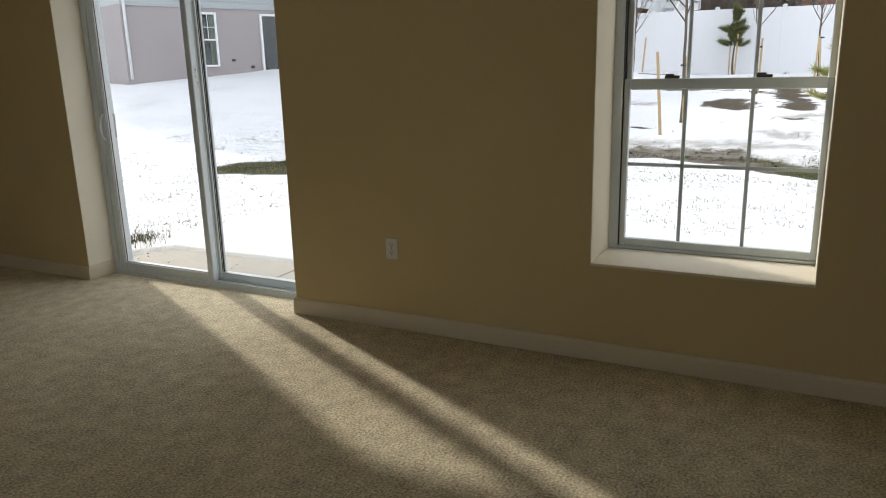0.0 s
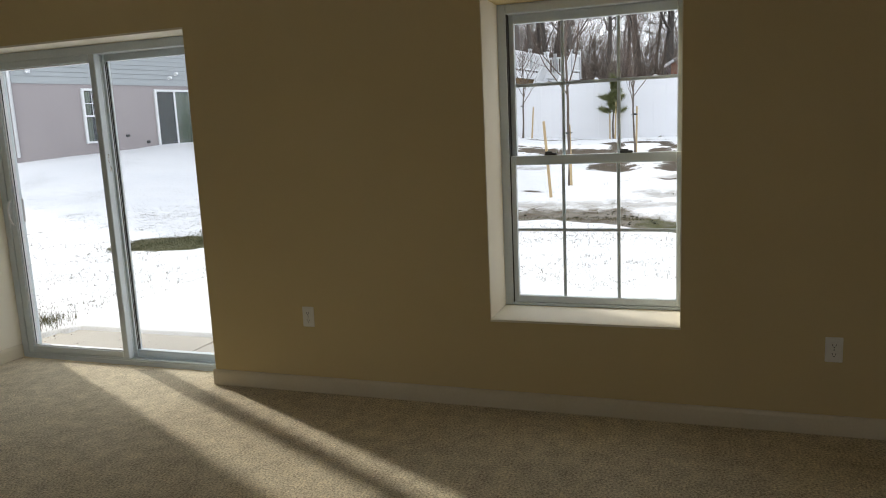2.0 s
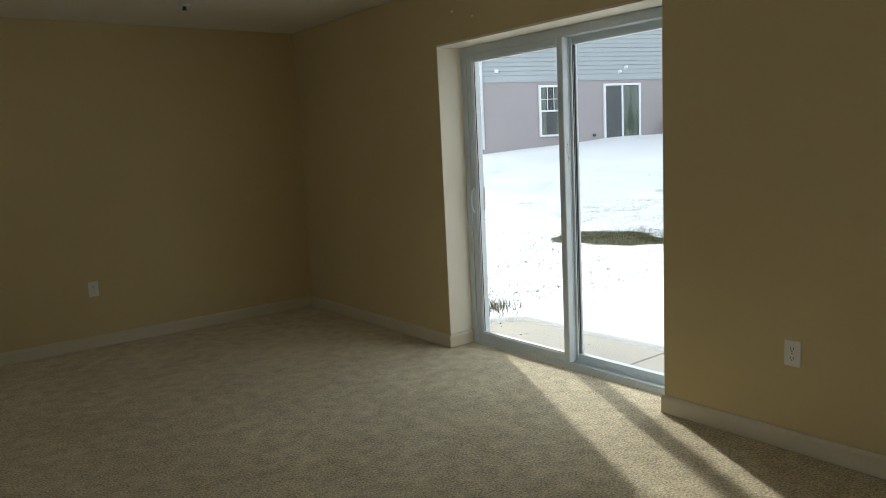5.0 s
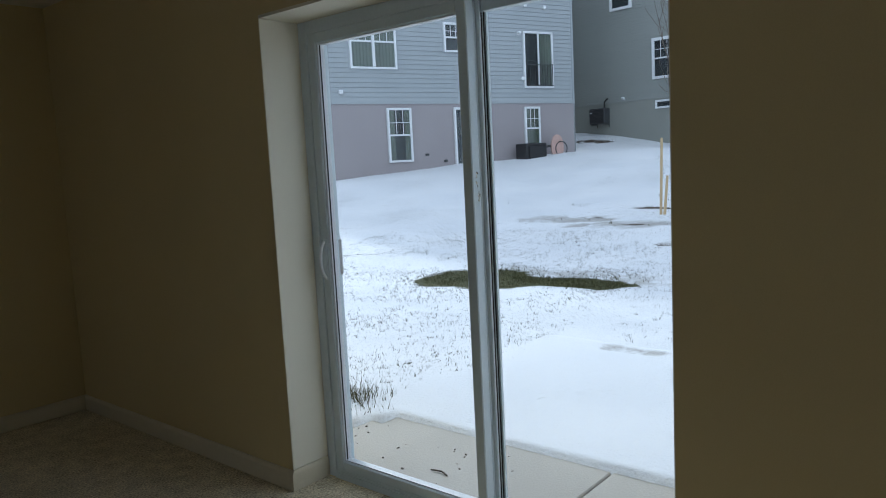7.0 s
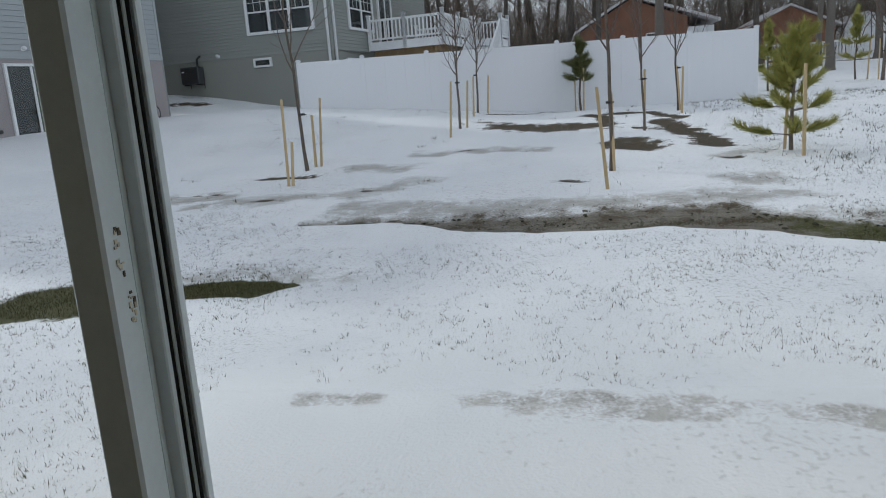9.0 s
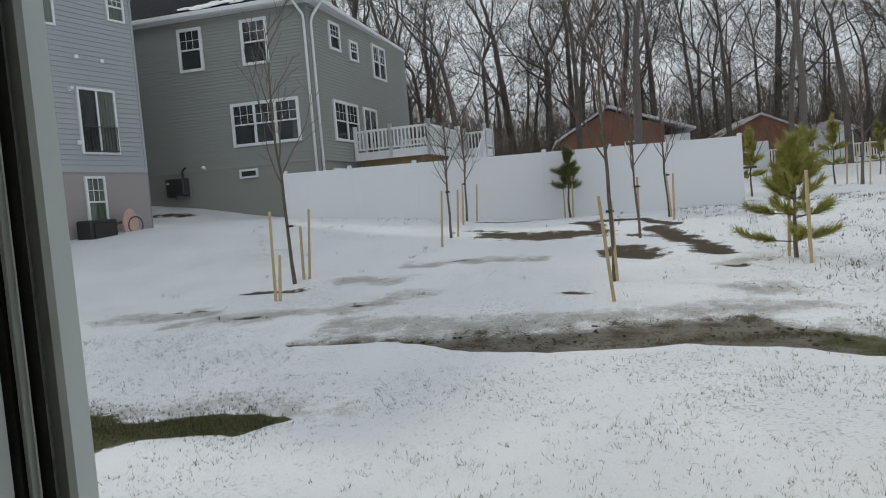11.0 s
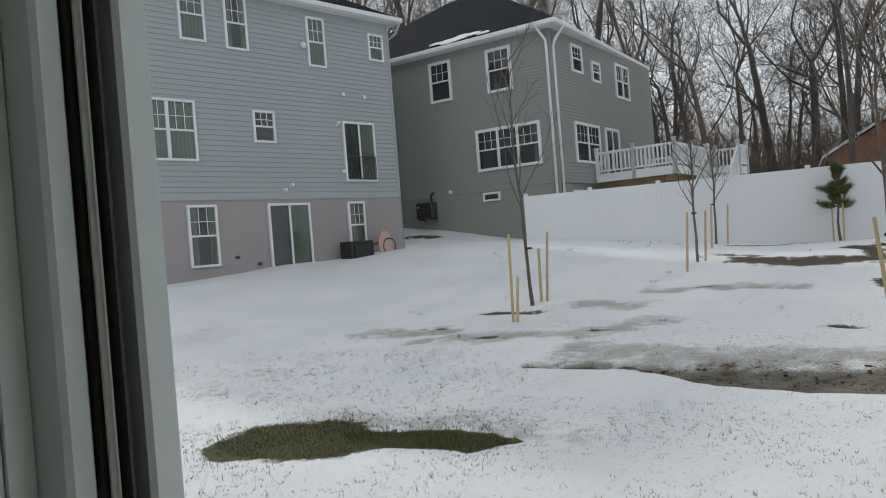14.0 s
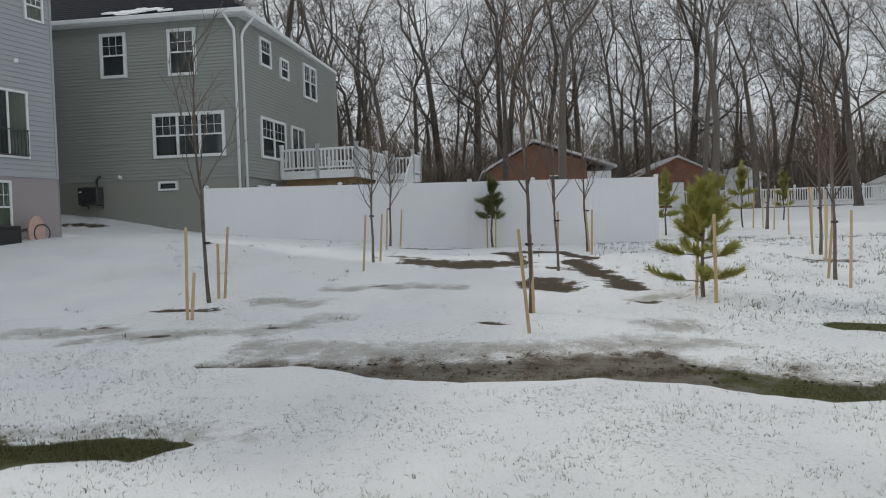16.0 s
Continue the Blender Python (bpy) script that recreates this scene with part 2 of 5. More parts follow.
    l.new(calc("ADD", at.outputs["Alpha"], calc("MULTIPLY", rag, calc("MINIMUM", calc("MULTIPLY", at.outputs["Alpha"], 3.0), 0.5))), soaked.inputs["Value"])
    col = over(col, wet, soaked.outputs[0])
    col = over(col, mud, edge(2, 0.42, 0.62))
    col = over(col, grass, edge(0, 0.44, 0.54, 0.28))
    l.new(col, b.inputs["Base Color"])
    b.inputs["Roughness"].default_value = 0.7
    b.inputs["Specular IOR Level"].default_value = 0.15
    bp = n.new("ShaderNodeBump")
    bp.inputs["Strength"].default_value, bp.inputs["Distance"].default_value = 0.6, 0.022
    l.new(calc("ADD", calc("MULTIPLY", mid, 0.6), calc("MULTIPLY", fine, 0.5)), bp.inputs["Height"])
    l.new(bp.outputs[0], b.inputs["Normal"])
    return m


M_CARPET, M_GROUND = carpet_material(), ground_material()
for m in (M_ROOF, M_BARK, M_WOODBARK, M_GRASS, M_BRICK, M_STUCCO_A, M_STUCCO_B):
    m.node_tree.nodes["Principled BSDF"].inputs["Specular IOR Level"].default_value = 0.12

# ---- building tools ----


def add_box(bm, lo, hi, bevel=0.0):
    """A box between two corners, with its edges broken by a bevel."""
    c, s = [(a + b) / 2 for a, b in zip(lo, hi)], [abs(b - a) for a, b in zip(lo, hi)]
    made = bmesh.ops.create_cube(bm, size=1, matrix=Matrix.Translation(c) @ Matrix.Diagonal((*s, 1)))
    if bevel:
        edges = list({e for v in made["verts"] for e in v.link_edges})
        bmesh.ops.bevel(bm, geom=edges, offset=bevel, segments=1, affect="EDGES")
    return made["verts"]


def boxes(*pairs, bevel=0.0):
    bm = bmesh.new()
    for lo, hi in pairs:
        add_box(bm, lo, hi, bevel)
    return bm


def data_of(name, bm, material):
    me = bpy.data.meshes.new(name)
    bm.to_mesh(me)
    bm.free()
    me.materials.append(material)
    return me


def part(name, bm, material, parent=None, label=""):
    ob = new(name, data_of(name, bm, material))
    ob.parent = parent
    if label:
        ob["label"] = label
    return ob


def thing(name, label, category, m=None, group="", kind=""):
    """An Empty at a thing's base, whose children are its parts."""
    ob = tagged(new(name), label, category, group, kind)
    if m is not None:
        ob.matrix_world = m
    return ob


def structure(name, bm, material, label, category):
    return tagged(part(name, bm, material), label, category, "", "structure")


def from_lists(name, verts, faces, material, smooth=True):
    me = bpy.data.meshes.new(name)
    me.from_pydata(verts, [], faces)
    me.materials.append(material)
    if smooth:
        me.polygons.foreach_set("use_smooth", [True] * len(me.polygons))
    me.update()
    return me


def tube(verts, faces, points, radii, sides):
    """A tapered tube along points, added to two lists."""
    first = len(verts)
    prev = None
    for i, (p, r) in enumerate(zip(points, radii)):
        d = (points[min(i + 1, len(points) - 1)] - points[max(i - 1, 0)]).normalized()
        a = d.orthogonal().normalized() if prev is None else (prev - d * prev.dot(d)).normalized()
        prev = a
        b = d.cross(a)
        for k in range(sides):
            w = 2 * math.pi * k / sides
            verts.append(p + (a * math.cos(w) + b * math.sin(w)) * r)
    for i in range(len(points) - 1):
        for k in range(sides):
            k2 = (k + 1) % sides
            faces.append((first + i * sides + k, first + i * sides + k2, first + (i + 1) * sides + k2, first + (i + 1) * sides + k))
    faces.append(tuple(first + (len(points) - 1) * sides + k for k in range(sides)))


def pipe(name, points, radius, material, parent, sides=8, label=""):
    v, f = [], []
    tube(v, f, [Vector(p) for p in points], [radius] * len(points), sides)
    ob = new(name, from_lists(name, v, f, material))
    ob.parent = parent
    if label:
        ob["label"] = label
    return ob


def ramp01(a, b, v):
    s = min(1.0, max(0.0, (v - a) / (b - a)))
    return s * s * (3 - 2 * s)


def lawn(x, y):
    """Height of the lawn: level by the patio, rising to the fence and the houses."""
    return (-0.06 + 0.98 * ramp01(4, 21, x) + 0.66 * max(ramp01(-1, 9, y) * ramp01(12, 20, x), ramp01(7, 15, y) * ramp01(4, 12, x))
            + 0.25 * max(0.0, min(x, 30) - 21) * ramp01(8, 14, y))


# ---- the room ----
CEIL_Z, NORTH_Y, WEST_X, SOUTH_Y = 2.46, 3.84, -6.6, -6.0
DOOR_W, DOOR_H = 1.775, 2.07
WIN_Y0, WIN_Y1, WIN_Z0, WIN_Z1 = -2.652, -1.718, 0.476, 2.08
# WIN_T holds unseen extra thickness outside, added to keep a sun strip off the floor
WALL_T, WIN_T = 0.32, 0.5

structure("floor", boxes(((WEST_X - 0.2, SOUTH_Y - 0.2, -0.2), (0.2, NORTH_Y + 0.2, 0.0))), M_CARPET, "beige cut-pile carpet with foot marks and sunlit strips", "floor")
structure("ceiling", boxes(((WEST_X - 0.2, SOUTH_Y - 0.2, CEIL_Z), (WIN_T, NORTH_Y + 0.2, CEIL_Z + 0.25))), M_CEIL, "plain off-white painted ceiling", "ceiling")
structure("wall_east", boxes(
    ((0, SOUTH_Y - 0.2, -0.2), (WIN_T, WIN_Y0, CEIL_Z)),
    ((0, WIN_Y0, -0.2), (WIN_T, WIN_Y1, WIN_Z0 - 0.012)),
    ((0, WIN_Y0, WIN_Z1 + 0.012), (WIN_T, WIN_Y1, CEIL_Z)),
    ((0, WIN_Y1, -0.2), (WIN_T, -0.5, CEIL_Z)),
    ((0, -0.5, -0.2), (WALL_T, 0.0, CEIL_Z)),
    ((0, 0.0, DOOR_H + 0.012), (WALL_T, DOOR_W, CEIL_Z)),
    ((0, DOOR_W, -0.2), (WALL_T, NORTH_Y + 0.2, CEIL_Z))), M_WALL, "beige painted wall with a patio door and a window", "wall")
structure("wall_north", boxes(((WEST_X - 0.2, NORTH_Y, -0.2), (0.0, NORTH_Y + 0.2, CEIL_Z))), M_WALL, "plain beige painted wall with one socket", "wall")
# the two openings are added out of sight, to let in fill light
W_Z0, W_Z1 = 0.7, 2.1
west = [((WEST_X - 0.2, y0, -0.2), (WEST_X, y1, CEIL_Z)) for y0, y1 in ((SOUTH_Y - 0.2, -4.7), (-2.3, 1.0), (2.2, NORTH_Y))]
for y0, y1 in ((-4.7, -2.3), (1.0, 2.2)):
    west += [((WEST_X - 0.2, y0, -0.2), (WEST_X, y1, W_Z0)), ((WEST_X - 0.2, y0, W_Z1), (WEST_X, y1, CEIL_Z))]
structure("wall_west", boxes(*west), M_WALL, "plain beige wall behind the viewer, with two added fill-light openings", "wall")
structure("wall_south", boxes(((WEST_X, SOUTH_Y - 0.2, -0.2), (0.0, SOUTH_Y, CEIL_Z))), M_WALL, "plain beige painted wall closing the room", "wall")
structure("wall_partition", boxes(((WEST_X, -0.3, -0.1), (-3.13, -0.17, CEIL_Z)), bevel=0.006), M_WALL, "end of a beige partition wall", "wall")
structure("wall_upper_storey", boxes(((0.02, SOUTH_Y - 0.2, CEIL_Z + 0.25), (WIN_T, NORTH_Y + 0.2, 6.0))), M_SIDING_A, "outer wall of the storey above", "wall")


def baseboard(name, a, b, inward):
    """A skirting from a to b on the floor, its thickness towards inward."""
    a, b, n = Vector((*a, 0)), Vector((*b, 0)), Vector((*inward, 0))
    bm = bmesh.new()
    profile = [(0, 0.003), (0.014, 0.003), (0.014, 0.078), (0.011, 0.088), (0.006, 0.095), (0, 0.096)]
    rows = [[bm.verts.new(p + n * d + Vector((0, 0, z))) for d, z in profile] for p in (a, b)]
    for i in range(len(profile)):
        j = (i + 1) % len(profile)
        bm.faces.new((rows[0][i], rows[0][j], rows[1][j], rows[1][i]))
    bm.faces.new(rows[0]), bm.faces.new(rows[1])
    bmesh.ops.recalc_face_normals(bm, faces=bm.faces)
    structure(name, bm, M_TRIM, "cream painted skirting board with a rounded top", "baseboard")


baseboard("baseboard_1", (0, SOUTH_Y), (0, 0.014), (-1, 0))
baseboard("baseboard_2", (0, DOOR_W - 0.014), (0, NORTH_Y), (-1, 0))
baseboard("baseboard_3", (0, 0), (0.088, 0), (0, 1))
baseboard("baseboard_4", (0, DOOR_W), (0.2, DOOR_W), (0, -1))
baseboard("baseboard_5", (WEST_X, NORTH_Y), (0, NORTH_Y), (0, -1))
baseboard("baseboard_6", (WEST_X, -0.3), (-3.13, -0.3), (0, -1))
structure("trim_sill", boxes(((0.0, WIN_Y0, WIN_Z0 - 0.012), (0.319, WIN_Y1, WIN_Z0)), bevel=0.002), M_REVEAL, "cream painted window sill", "window sill")
structure("trim_head", boxes(((0.0, WIN_Y0, WIN_Z1), (WIN_T, WIN_Y1, WIN_Z1 + 0.012))), M_WALL, "beige painted window head", "trim")
structure("trim_door_head", boxes(((0.001, 0, DOOR_H), (WALL_T, DOOR_W, DOOR_H + 0.012))), M_REVEAL, "cream painted door head", "trim")
structure("trim_door_side_1", boxes(((0.001, DOOR_W - 0.004, 0.097), (0.204, DOOR_W, DOOR_H - 0.001))), M_REVEAL, "cream painted side of the door opening", "trim")
structure("trim_door_side_2", boxes(((0.001, 0, 0.097), (0.088, 0.004, DOOR_H - 0.001))), M_REVEAL, "cream painted side of the door opening", "trim")
structure("trim_window_side_1", boxes(((0.001, WIN_Y1 - 0.004, WIN_Z0 + 0.001), (0.319, WIN_Y1, WIN_Z1 - 0.001))), M_REVEAL, "cream painted side of the window opening", "trim")
structure("trim_window_side_2", boxes(((0.001, WIN_Y0, WIN_Z0 + 0.001), (0.319, WIN_Y0 + 0.004, WIN_Z1 - 0.001))), M_REVEAL, "cream painted side of the window opening", "trim")


def patio_door():
    d = thing("door_1", "closed white vinyl sliding patio door with two glass panels", "patio door", kind="structure")
    W, H = DOOR_W, DOOR_H
    part("door_frame", boxes(
        ((0.205, W - 0.05, 0.0), (0.33, W, H)), ((0.09, 0.0, 0.0), (0.33, 0.012, H)),
        ((0.205, 0.012, H - 0.055), (0.33, W - 0.05, H)), bevel=0.003), M_VINYL, d)
    part("track", boxes(((0.2, 0.012, 0.0), (0.345, W - 0.05, 0.03)), ((0.205, 0.012, 0.03), (0.209, W - 0.06, 0.042)), ((0.266, 0.012, 0.03), (0.27, W - 0.06, 0.042)), bevel=0.001), M_VINYL, d)
    slide = part("sliding_panel", boxes(
        ((0.212, 1.675, 0.035), (0.262, W - 0.051, 2.02)), ((0.212, 0.846, 0.035), (0.262, 0.892, 2.02)),
        ((0.212, 0.892, 0.035), (0.262, 1.675, 0.085)), ((0.212, 0.892, 1.972), (0.262, 1.675, 2.02)), bevel=0.004), M_VINYL, d)
    part("seal", boxes(((0.22, 1.665, 0.085), (0.256, 1.675, 1.972)), ((0.222, 0.892, 0.085), (0.256, 0.895, 1.972)),
                       ((0.222, 0.895, 0.085), (0.256, 1.665, 0.091)), ((0.222, 0.895, 1.966), (0.256, 1.665, 1.972))), M_WHITE, slide, "white glazing bead")
    part("gasket", boxes(((0.228, 1.6615, 0.091), (0.232, 1.665, 1.966))), M_GASKET, slide, "black rubber gasket")
    pane = part("pane", boxes(((0.236, 0.892, 0.085), (0.242, 1.67, 1.972))), M_GLASS, slide, "clear glass")
    pane.visible_shadow = False
    # pull handle on the outer stile
    pts = []
    for i in range(13):
        w = i / 12
        pts.append((0.212 - 0.032 * math.sin(math.pi * w) ** 0.6, 1.697, 0.94 + 0.172 * w))
    pipe("handle", pts, 0.0065, M_WHITE, slide, 8, "white curved pull handle")
    part("escutcheon", boxes(((0.207, 1.685, 0.93), (0.213, 1.709, 1.122)), bevel=0.003), M_VINYL, slide)
    part("outer_handle", boxes(((0.263, 1.656, 0.95), (0.281, 1.67, 1.12)), bevel=0.008), M_WHITE, slide)
    scraps = random.Random(3)
    for low, high, lean, count in ((1.272, 1.318, 0.01, 13), (1.335, 1.392, 0.0, 15)):
        for k in range(count):
            z = low + (high - low) * scraps.random()
            x0 = 0.229 + lean + scraps.uniform(0, 0.011)
            part("sticker_scrap", boxes(((x0, 0.8449 - 0.00002 * k, z), (x0 + scraps.uniform(0.0015, 0.006), 0.8459, z + scraps.uniform(0.0015, 0.007)))), (M_LABEL, M_BARK, M_TRIM)[k % 3], slide, "scrap of a rubbed-off factory sticker")
    fixed = part("fixed_panel", boxes(
        ((0.273, 0.831, 0.03), (0.285, 0.88, 2.02)), ((0.2865, 0.8245, 0.03), (0.2895, 0.829, 2.02)), ((0.298, 0.819, 0.03), (0.314, 0.88, 2.02)), ((0.273, 0.012, 0.03), (0.314, 0.022, 2.02)),
        ((0.273, 0.022, 0.03), (0.314, 0.819, 0.085)), ((0.273, 0.022, 1.972), (0.314, 0.819, 2.02)), bevel=0.002), M_VINYL, d)
    part("brush_seal", boxes(((0.2625, 0.848, 0.045), (0.2725, 0.88, 2.01))), M_VINYL, fixed, "grey brush seal")
    part("gasket", boxes(((0.29, 0.8205, 0.085), (0.2915, 0.875, 1.972)), ((0.2855, 0.8295, 0.085), (0.2895, 0.875, 1.972)), ((0.2855, 0.0222, 0.085), (0.2905, 0.0252, 1.972))), M_GASKET, fixed, "black rubber gasket")
    pane = part("pane", boxes(((0.292, 0.0225, 0.085), (0.297, 0.86, 1.972))), M_GLASS, fixed, "clear glass")
    pane.visible_shadow = False


patio_door()


def hung_window():
    w = thing("window_1", "white vinyl double-hung window with grilles, closed", "window", kind="structure")
    y0, y1, z0, z1 = WIN_Y0, WIN_Y1, WIN_Z0, WIN_Z1
    part("window_frame", boxes(
        ((0.32, y1 - 0.048, z0), (0.415, y1, z1)), ((0.32, y0, z0), (0.415, y1 - 0.048, z0 + 0.016)),
        ((0.32, y0, z1 - 0.05), (0.415, y1 - 0.048, z1)), bevel=0.004), M_VINYL, w)
    part("gasket", boxes(((0.326, y1 - 0.052, z0 + 0.016), (0.4, y1 - 0.0485, z1 - 0.05))), M_GASKET, w, "dark joint beside the sashes")
    a, b = y0 + 0.001, y1 - 0.053
    for name, x, lo, hi, bar in (("lower_sash", 0.33, z0 + 0.017, 1.294, 0.893), ("upper_sash", 0.365, 1.243, z1 - 0.051, 1.665)):
        s = part(name, boxes(
            ((x, a, lo), (x + 0.032, a + 0.029, hi)), ((x, b - 0.026, lo), (x + 0.032, b, hi)),
            ((x, a + 0.029, lo), (x + 0.032, b - 0.026, lo + 0.036)), ((x, a + 0.029, hi - 0.047), (x + 0.032, b - 0.026, hi)), bevel=0.003), M_VINYL, w)
        for y in (-2.05, -2.335):
            part("grille_bar", boxes(((x + 0.016, y - 0.0085, lo + 0.036), (x + 0.022, y + 0.0085, hi - 0.047)), bevel=0.001), M_VINYL, s)
        part("grille_bar", boxes(((x + 0.0165, a + 0.029, bar - 0.0085), (x + 0.0215, b - 0.026, bar + 0.0085)), bevel=0.001), M_VINYL, s)
        p = part("pane", boxes(((x + 0.01, a + 0.022, lo + 0.03), (x + 0.013, b - 0.02, hi - 0.04))), M_GLASS, s, "clear glass")
        p.visible_shadow = False
        if name == "lower_sash":
            for y in (-1.985, -2.375):
                part("sash_lock", boxes(((x + 0.004, y - 0.032, hi), (x + 0.028, y + 0.032, hi + 0.012)), ((x + 0.008, y - 0.008, hi + 0.012), (x + 0.022, y + 0.03, hi + 0.02)), bevel=0.002), M_METAL, s, "grey sash lock")


hung_window()


def wall_outlet(m, label):
    o = thing("wall_outlet", label, "outlet", m, "wall outlets")
    part("cover_plate", boxes(((-0.036, -0.006, -0.058), (0.036, 0.0, 0.058)), bevel=0.003), M_PLATE, o)
    for z in (0.021, -0.021):
        r = part("receptacle", boxes(((-0.017, -0.0085, z - 0.014), (0.017, -0.006, z + 0.014)), bevel=0.001), M_PLATE, o)
        part("slot", boxes(((-0.008, -0.0092, z - 0.003), (-0.0055, -0.0086, z + 0.007)), ((0.0055, -0.0092, z - 0.003), (0.008, -0.0086, z + 0.006)), ((-0.0025, -0.0092, z - 0.011), (0.0025, -0.0086, z - 0.006))), M_SLOT, r, "dark slots")
    part("screw", boxes(((-0.0025, -0.0075, -0.0025), (0.0025, -0.006, 0.0025)), bevel=0.001), M_METAL, o)


wall_outlet(pose(0, -0.657, 0.447, 0, 0, -90), "cream double socket on the wall between door and window")
wall_outlet(pose(0, -3.303, 0.405, 0, 0, -90), "cream double socket on the wall beside the window")
wall_outlet(pose(-1.85, NORTH_Y, 0.46), "cream double socket on the plain end wall")


def sprinkler(x, y):
    s = thing("ceiling_sprinkler", "white recessed sprinkler head on the ceiling", "sprinkler", Matrix.Translation((x, y, CEIL_Z)), "ceiling sprinklers")
    bm = bmesh.new()
    bmesh.ops.create_cone(bm, cap_ends=True, segments=20, radius1=0.028, radius2=0.042, depth=0.014, matrix=Matrix.Translation((0, 0, -0.007)))
    part("escutcheon", bm, M_WHITE, s)
    bm = bmesh.new()
    bmesh.ops.create_cone(bm, cap_ends=True, segments=12, radius1=0.012, radius2=0.012, depth=0.02, matrix=Matrix.Translation((0, 0, -0.024)))
    bmesh.ops.create_cone(bm, cap_ends=True, segments=12, radius1=0.018, radius2=0.018, depth=0.003, matrix=Matrix.Translation((0, 0, -0.0355)))
    part("deflector", bm, M_METAL, s)


# ---- outdoors: ground ----
XS = sorted(set([round(0.26 + 0.06 * i, 3) for i in range(56)] + [round(3.62 + 0.1 * i, 3) for i in range(100)] + [round(13.6 + 0.25 * i, 3) for i in range(40)] + [24 + 2.0 * i for i in range(24)] + [75, 90, 120, 180, 300, 600]))
YS = sorted(set([-600, -300, -150, -100, -80, -60, -50, -40, -34] + [-28 + 2.0 * i for i in range(9)] + [round(-10 + 0.1 * i, 3) for i in range(160)] + [round(6 + 0.25 * i, 3) for i in range(48)] + [20, 24, 30, 40, 60, 100, 200, 400]))
# strokes of melted ground: from, to, half width
GRASS_STROKES = [(5.28, 5.02, 5.4, 4.55, 0.56), (5.53, 4.3, 5.58, 3.1, 0.24), (5.05, 5.2, 5.2, 5.0, 0.3), (5.57, 3.1, 5.6, 2.85, 0.12), (9.35, -4.35, 9.05, -5.3, 0.28), (0.62, 2.75, 0.6, 2.95, 0.28)]
SLUSH_STROKES = [(10.2, 6.9, 10.45, 5.7, 0.36), (9.8, 5.3, 9.85, 4.4, 0.36), (9.55, 5.8, 9.6, 5.65, 0.2), (9.9, 3.6, 10.75, 2.7, 0.36), (12.15, 4.1, 12.1, 2.9, 0.26), (9.15, 3.2, 8.8, 2.0, 0.42),
                 (13.45, 2.9, 12.95, 0.6, 0.22), (9.75, -2.15, 9.7, -2.4, 0.34), (8.74, -2.4, 8.72, -2.6, 0.28), (11.3, -2.1, 11.6, -2.6, 0.22), (8.6, 2.2, 8.75, -1.9, 0.4)]
HALO_STROKES = [(6.02, 3.7, 5.8, 2.5, 0.3), (5.98, 5.0, 5.95, 4.3, 0.22)]
ICE_STROKES = [(3.06, 1.85, 3.1, 1.45, 0.09), (3.02, 0.5, 2.95, -0.35, 0.13), (2.92, -0.6, 2.74, -1.1, 0.12), (3.06, 0.85, 3.06, 0.7, 0.06)]
MUD_STROKES = [(16.3, 1.3, 15.95, -0.4, 0.6), (13.25, -0.85, 13.0, -1.2, 0.42), (16.0, -1.95, 13.8, -2.2, 0.3), (13.8, -2.2, 12.5, -2.4, 0.3), (16.2, -0.8, 18.0, -0.6, 0.22), (18.0, -0.6, 18.0, -1.8, 0.3),
               (18.0, -1.8, 16.3, -2.3, 0.24), (11.2, -2.1, 11.25, -2.3, 0.1), (19.3, 2.1, 19.7, 1.0, 0.14), (20.2, 0.6, 20.4, -1.0, 0.12), (19.2, -1.6, 19.3, -2.4, 0.16)]
SPOT_STROKES = [(11.75, 5.45, 11.73, 4.6, 0.15), (10.12, 0.26, 10.07, 0.06, 0.11), (10.6, 6.6, 10.6, 5.65, 0.05), (10.37, 3.3, 10.4, 3.05, 0.09), (13.4, 2.3, 13.4, 2.0, 0.08), (12.88, 0.95, 12.87, 0.78, 0.07),
                (15.3, -1.36, 15.0, -1.66, 0.22), (9.8, 4.9, 9.78, 4.6, 0.06), (6.13, 3.66, 6.1, 3.48, 0.03), (17.2, 2.2, 17.0, 1.4, 0.2), (27.5, -9.8, 27.4, -12.0, 0.45), (15.2, -6.8, 15.1, -7.2, 0.3), (50, -18, 51, -27, 1.4), (22.8, 12.0, 22.8, 12.9, 0.3)]
# the melt stream: its lower bank, the mud's far side and the slush's far side, by y
STREAM_Y = [-9, -5, -3.4, -2.6, -2.0, -1.45, -0.6, 0.4, 1.4, 2.3, 3.0, 3.7]
STREAM_LOW = [6.4, 6.4, 6.45, 6.38, 6.72, 7.03, 7.2, 7.28, 7.55, 8.1, 8.14, 8.17]
STREAM_MUD = [6.9, 6.9, 6.95, 7.2, 7.7, 8.25, 8.22, 8.29, 8.29, 8.24, 8.2, 8.19]


def strokes(x, y, rows):
    """1 well inside a stroke, 0.5 at its edge, 0 outside."""
    best = 0.0
    for x0, y0, x1, y1, r in rows:
        if abs(x - (x0 + x1) / 2) > abs(x1 - x0) / 2 + 2 * r or abs(y - (y0 + y1) / 2) > abs(y1 - y0) / 2 + 2 * r:
            continue
        ux, uy = x1 - x0, y1 - y0
        k = max(0.0, min(1.0, ((x - x0) * ux + (y - y0) * uy) / (ux * ux + uy * uy)))
        best = max(best, min(1.0, 1.25 - 0.75 * math.hypot(x - x0 - k * ux, y - y0 - k * uy) / r))
    return best


